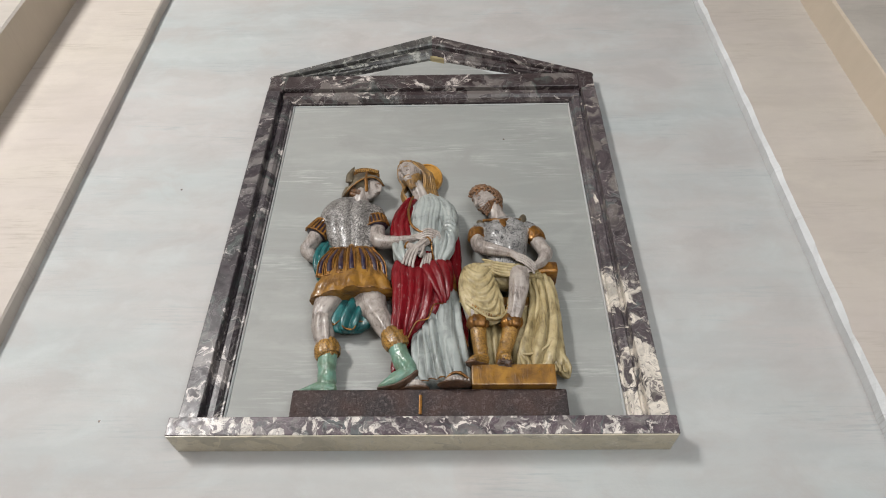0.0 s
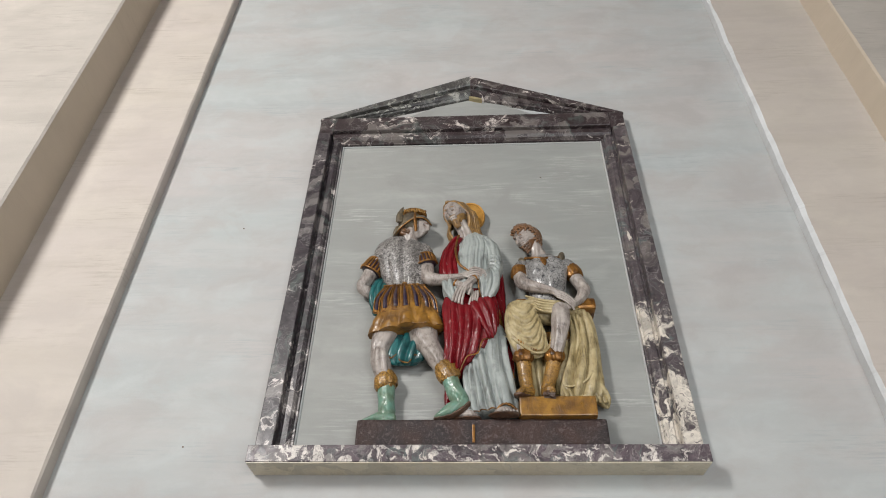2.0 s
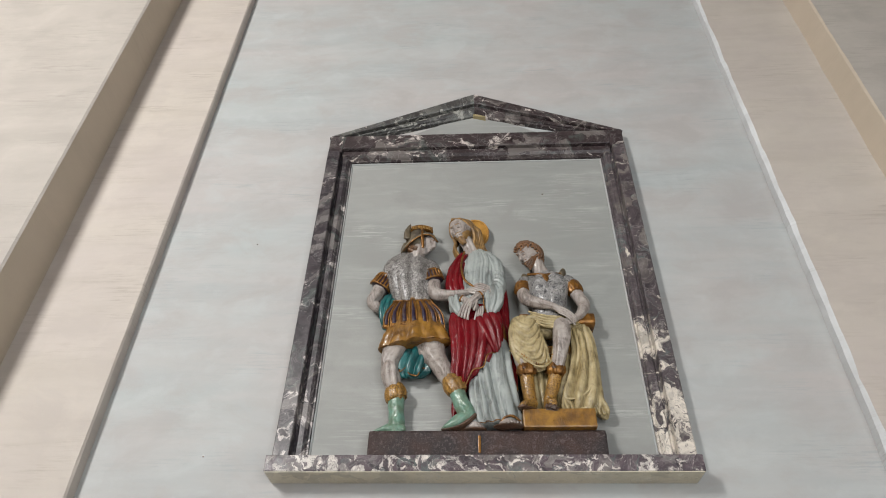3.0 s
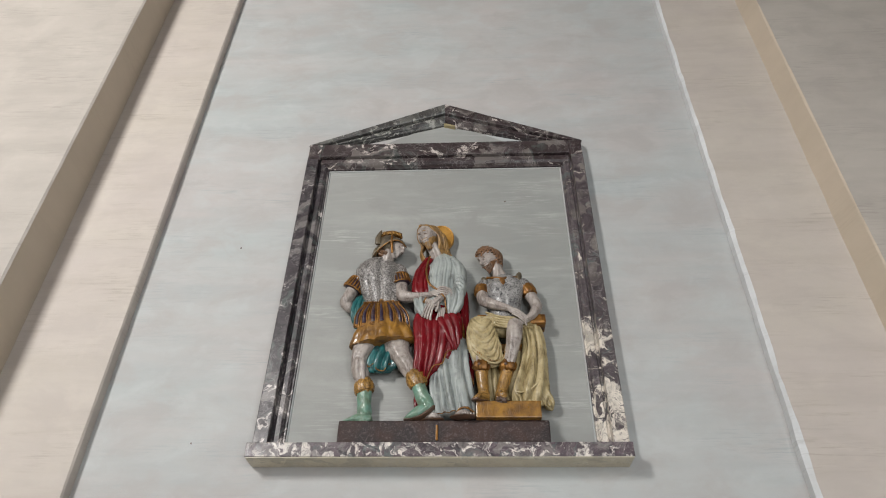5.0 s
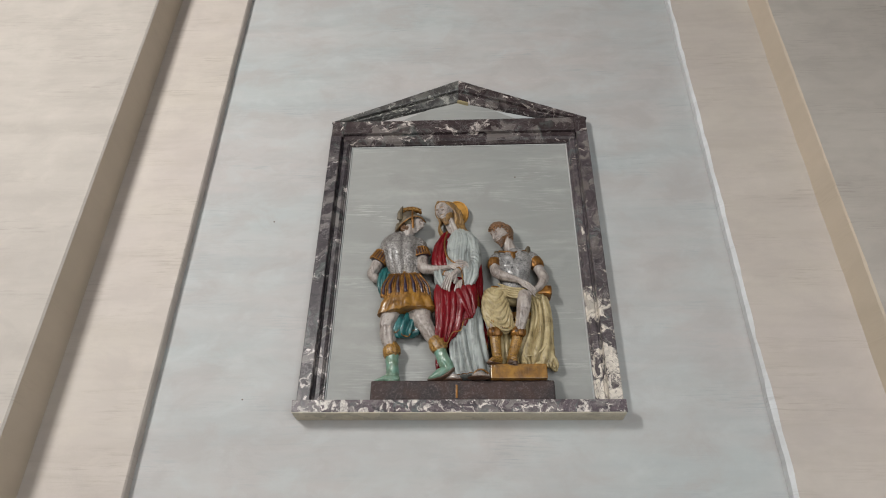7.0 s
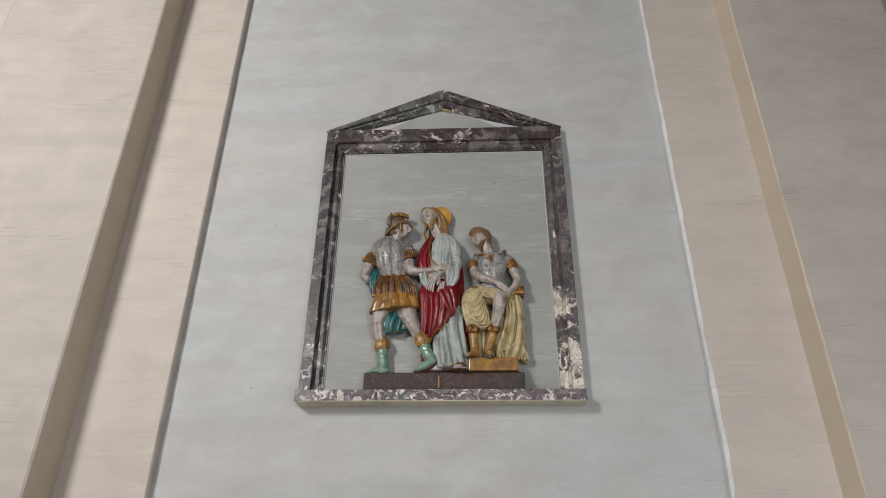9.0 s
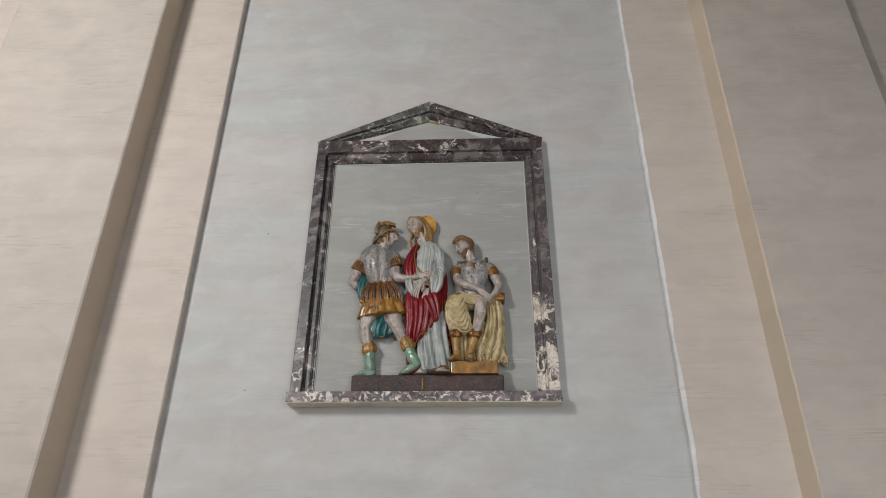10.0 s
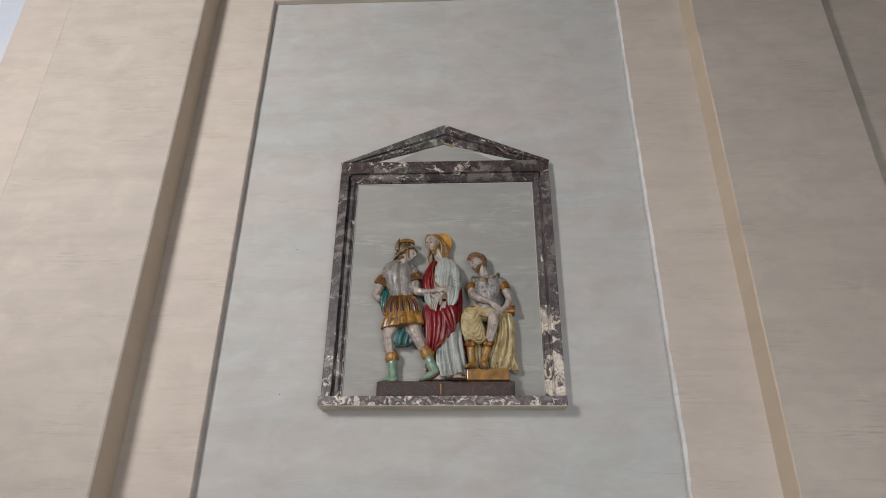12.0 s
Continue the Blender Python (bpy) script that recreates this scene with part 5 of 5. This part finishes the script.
    # arms
    f.blob("arab", 0.122, 0.410, 0.056, 0.021, 0.028, 0.027, 18).blob("arab", 0.240, 0.415, 0.050, 0.025, 0.030, 0.027, -36)
    f.loft("gold", (0.120, 0.408, 0.060, 0.021, 0.025), (0.118, 0.395, 0.062, 0.0225, 0.027), (0.117, 0.382, 0.064, 0.021, 0.025), fold=0.03, count=9, n=36, m=10, grow=False, tip=0.2)
    f.loft("skin", (0.119, 0.392, 0.062, 0.018, 0.02), (0.121, 0.362, 0.074, 0.0175, 0.019), (0.134, 0.344, 0.088, 0.0165, 0.018), (0.165, 0.326, 0.104, 0.013, 0.014), (0.190, 0.315, 0.110, 0.0095, 0.009), (0.206, 0.304, 0.111, 0.0105, 0.007), n=40, m=44,
           folds=[((0.4, 0.02), (0.45, 0.2), (0.4, 0.4), 0.008, 0.003), ((0.3, 0.45), (0.35, 0.6), (0.4, 0.85), 0.006, 0.003), ((0.65, 0.42), (0.65, 0.6), (0.6, 0.9), 0.006, 0.003)])
    f.loft("gold", (0.247, 0.412, 0.052, 0.021, 0.025), (0.253, 0.398, 0.054, 0.0225, 0.027), (0.258, 0.385, 0.056, 0.021, 0.025), fold=0.03, count=9, n=36, m=10, grow=False, tip=0.2)
    f.loft("skin", (0.253, 0.392, 0.054, 0.017, 0.019), (0.268, 0.358, 0.058, 0.0165, 0.018), (0.272, 0.338, 0.066, 0.016, 0.018), (0.258, 0.305, 0.084, 0.012, 0.013), (0.242, 0.288, 0.096, 0.010, 0.009), (0.231, 0.278, 0.100, 0.010, 0.007), n=40, m=44,
           folds=[((0.4, 0.05), (0.5, 0.2), (0.45, 0.4), 0.008, 0.003), ((0.3, 0.45), (0.35, 0.6), (0.4, 0.85), 0.006, 0.003), ((0.7, 0.42), (0.65, 0.6), (0.6, 0.9), 0.006, 0.003)])
    fingers(f, 0.0030, (0.203, 0.311, 0.115), (-0.0010, -0.0055, 0.0), (0.0, -0.0006), (0, 0, 0), (0.015, -0.008, 0.003), (0.030, -0.020, -0.001), (0.037, -0.028, -0.005))
    fingers(f, 0.0029, (0.232, 0.286, 0.105), (0.0008, -0.0048, 0.0), (0.0, -0.0004), (0, 0, 0), (-0.012, -0.006, 0.004), (-0.024, -0.014, 0.002))
    # head turned to the left, curly hair and beard
    f.loft("skin", (0.180, 0.43, 0.048, 0.026, 0.022), (0.168, 0.462, 0.054, 0.020, 0.022), (0.156, 0.492, 0.058, 0.020, 0.022), m=20, n=30, folds=[((0.2, 0.1), (0.4, 0.5), (0.75, 1), 0.006, 0.005), ((0.75, 0), (0.65, 0.5), (0.85, 1), 0.006, 0.003)])
    at = f.head(0.142, 0.504, 0.066, 0.027, 0.039, 0.035, 50, 20, -10, "hair")
    f.blob("hair", 0.156, 0.520, 0.050, 0.029, 0.032, 0.034, -10).blob("hair", 0.170, 0.497, 0.046, 0.014, 0.026, 0.022)
    for k in range(150):
        up = 1 - 2 * (k + 0.5) / 150
        a = k * 2.399963
        dx, dy = math.cos(a) * math.sqrt(1 - up * up), math.sin(a) * math.sqrt(1 - up * up)
        back = dy < 0.15 and up > -0.75
        if back or up > 0.62 - 0.15 * max(0, dy):
            p = at(1.06 * dx, 1.04 * up + 0.05, 1.05 * dy)
            w = 0.0055
            f.cord("hair", 0.0030, (p[0] - w, p[1] + 0.003, p[2]), (p[0], p[1] + 0.0045, p[2] + 0.003), (p[0] + w, p[1] - 0.001, p[2] + 0.001), (p[0] + 0.5 * w, p[1] - 0.006, p[2]), m=8, n=6)
    for k in range(34):
        v, r = (k % 9) / 8 - 0.5, k // 9
        p = at(1.3 * v * (1 - 0.16 * r), -0.58 - 0.15 * r + 0.5 * abs(v), 0.90 - 0.75 * abs(v) - 0.05 * r)
        f.blob("hair", p[0], p[1], p[2], 0.0036, 0.0042, 0.0036, n=8)
    f.finish("seated_statue", "glazed relief statue seated, bearded, in breastplate and straw-yellow cloth")


soldier()
robed()
seated()

# ---- throne and footstool of the seated figure ----
throne = tagged(new("throne"), "brown and gold painted throne behind the seated statue", "chair")
throne.location = (0.186, 0, STAND)
for x, px in ((-0.070, -0.070), (0.094, 0.066)):
    post = box(px - 0.010, px + 0.010, -0.030, -0.006, 0.0, 0.285, 0.003)
    part("post", post, OCHRE, throne)
    part("knob", box(min(x, px) - 0.014, x + 0.014, -0.062, -0.004, 0.283, 0.313, 0.007), GOLD, throne)
part("seat", box(-0.059, 0.055, -0.05, -0.006, 0.2, 0.225, 0.003), OCHRE, throne)
part("panel", box(-0.059, 0.055, -0.026, -0.006, 0.044, 0.199, 0.002), OCHRE, throne)
stool = tagged(new("footstool"), "gold painted footstool block on the plinth", "footstool")
stool.location = (0.176, 0, STAND)
part("block", box(-0.081, 0.083, -0.079, -0.012, 0.0, 0.0445, 0.003), OCHRE, stool)
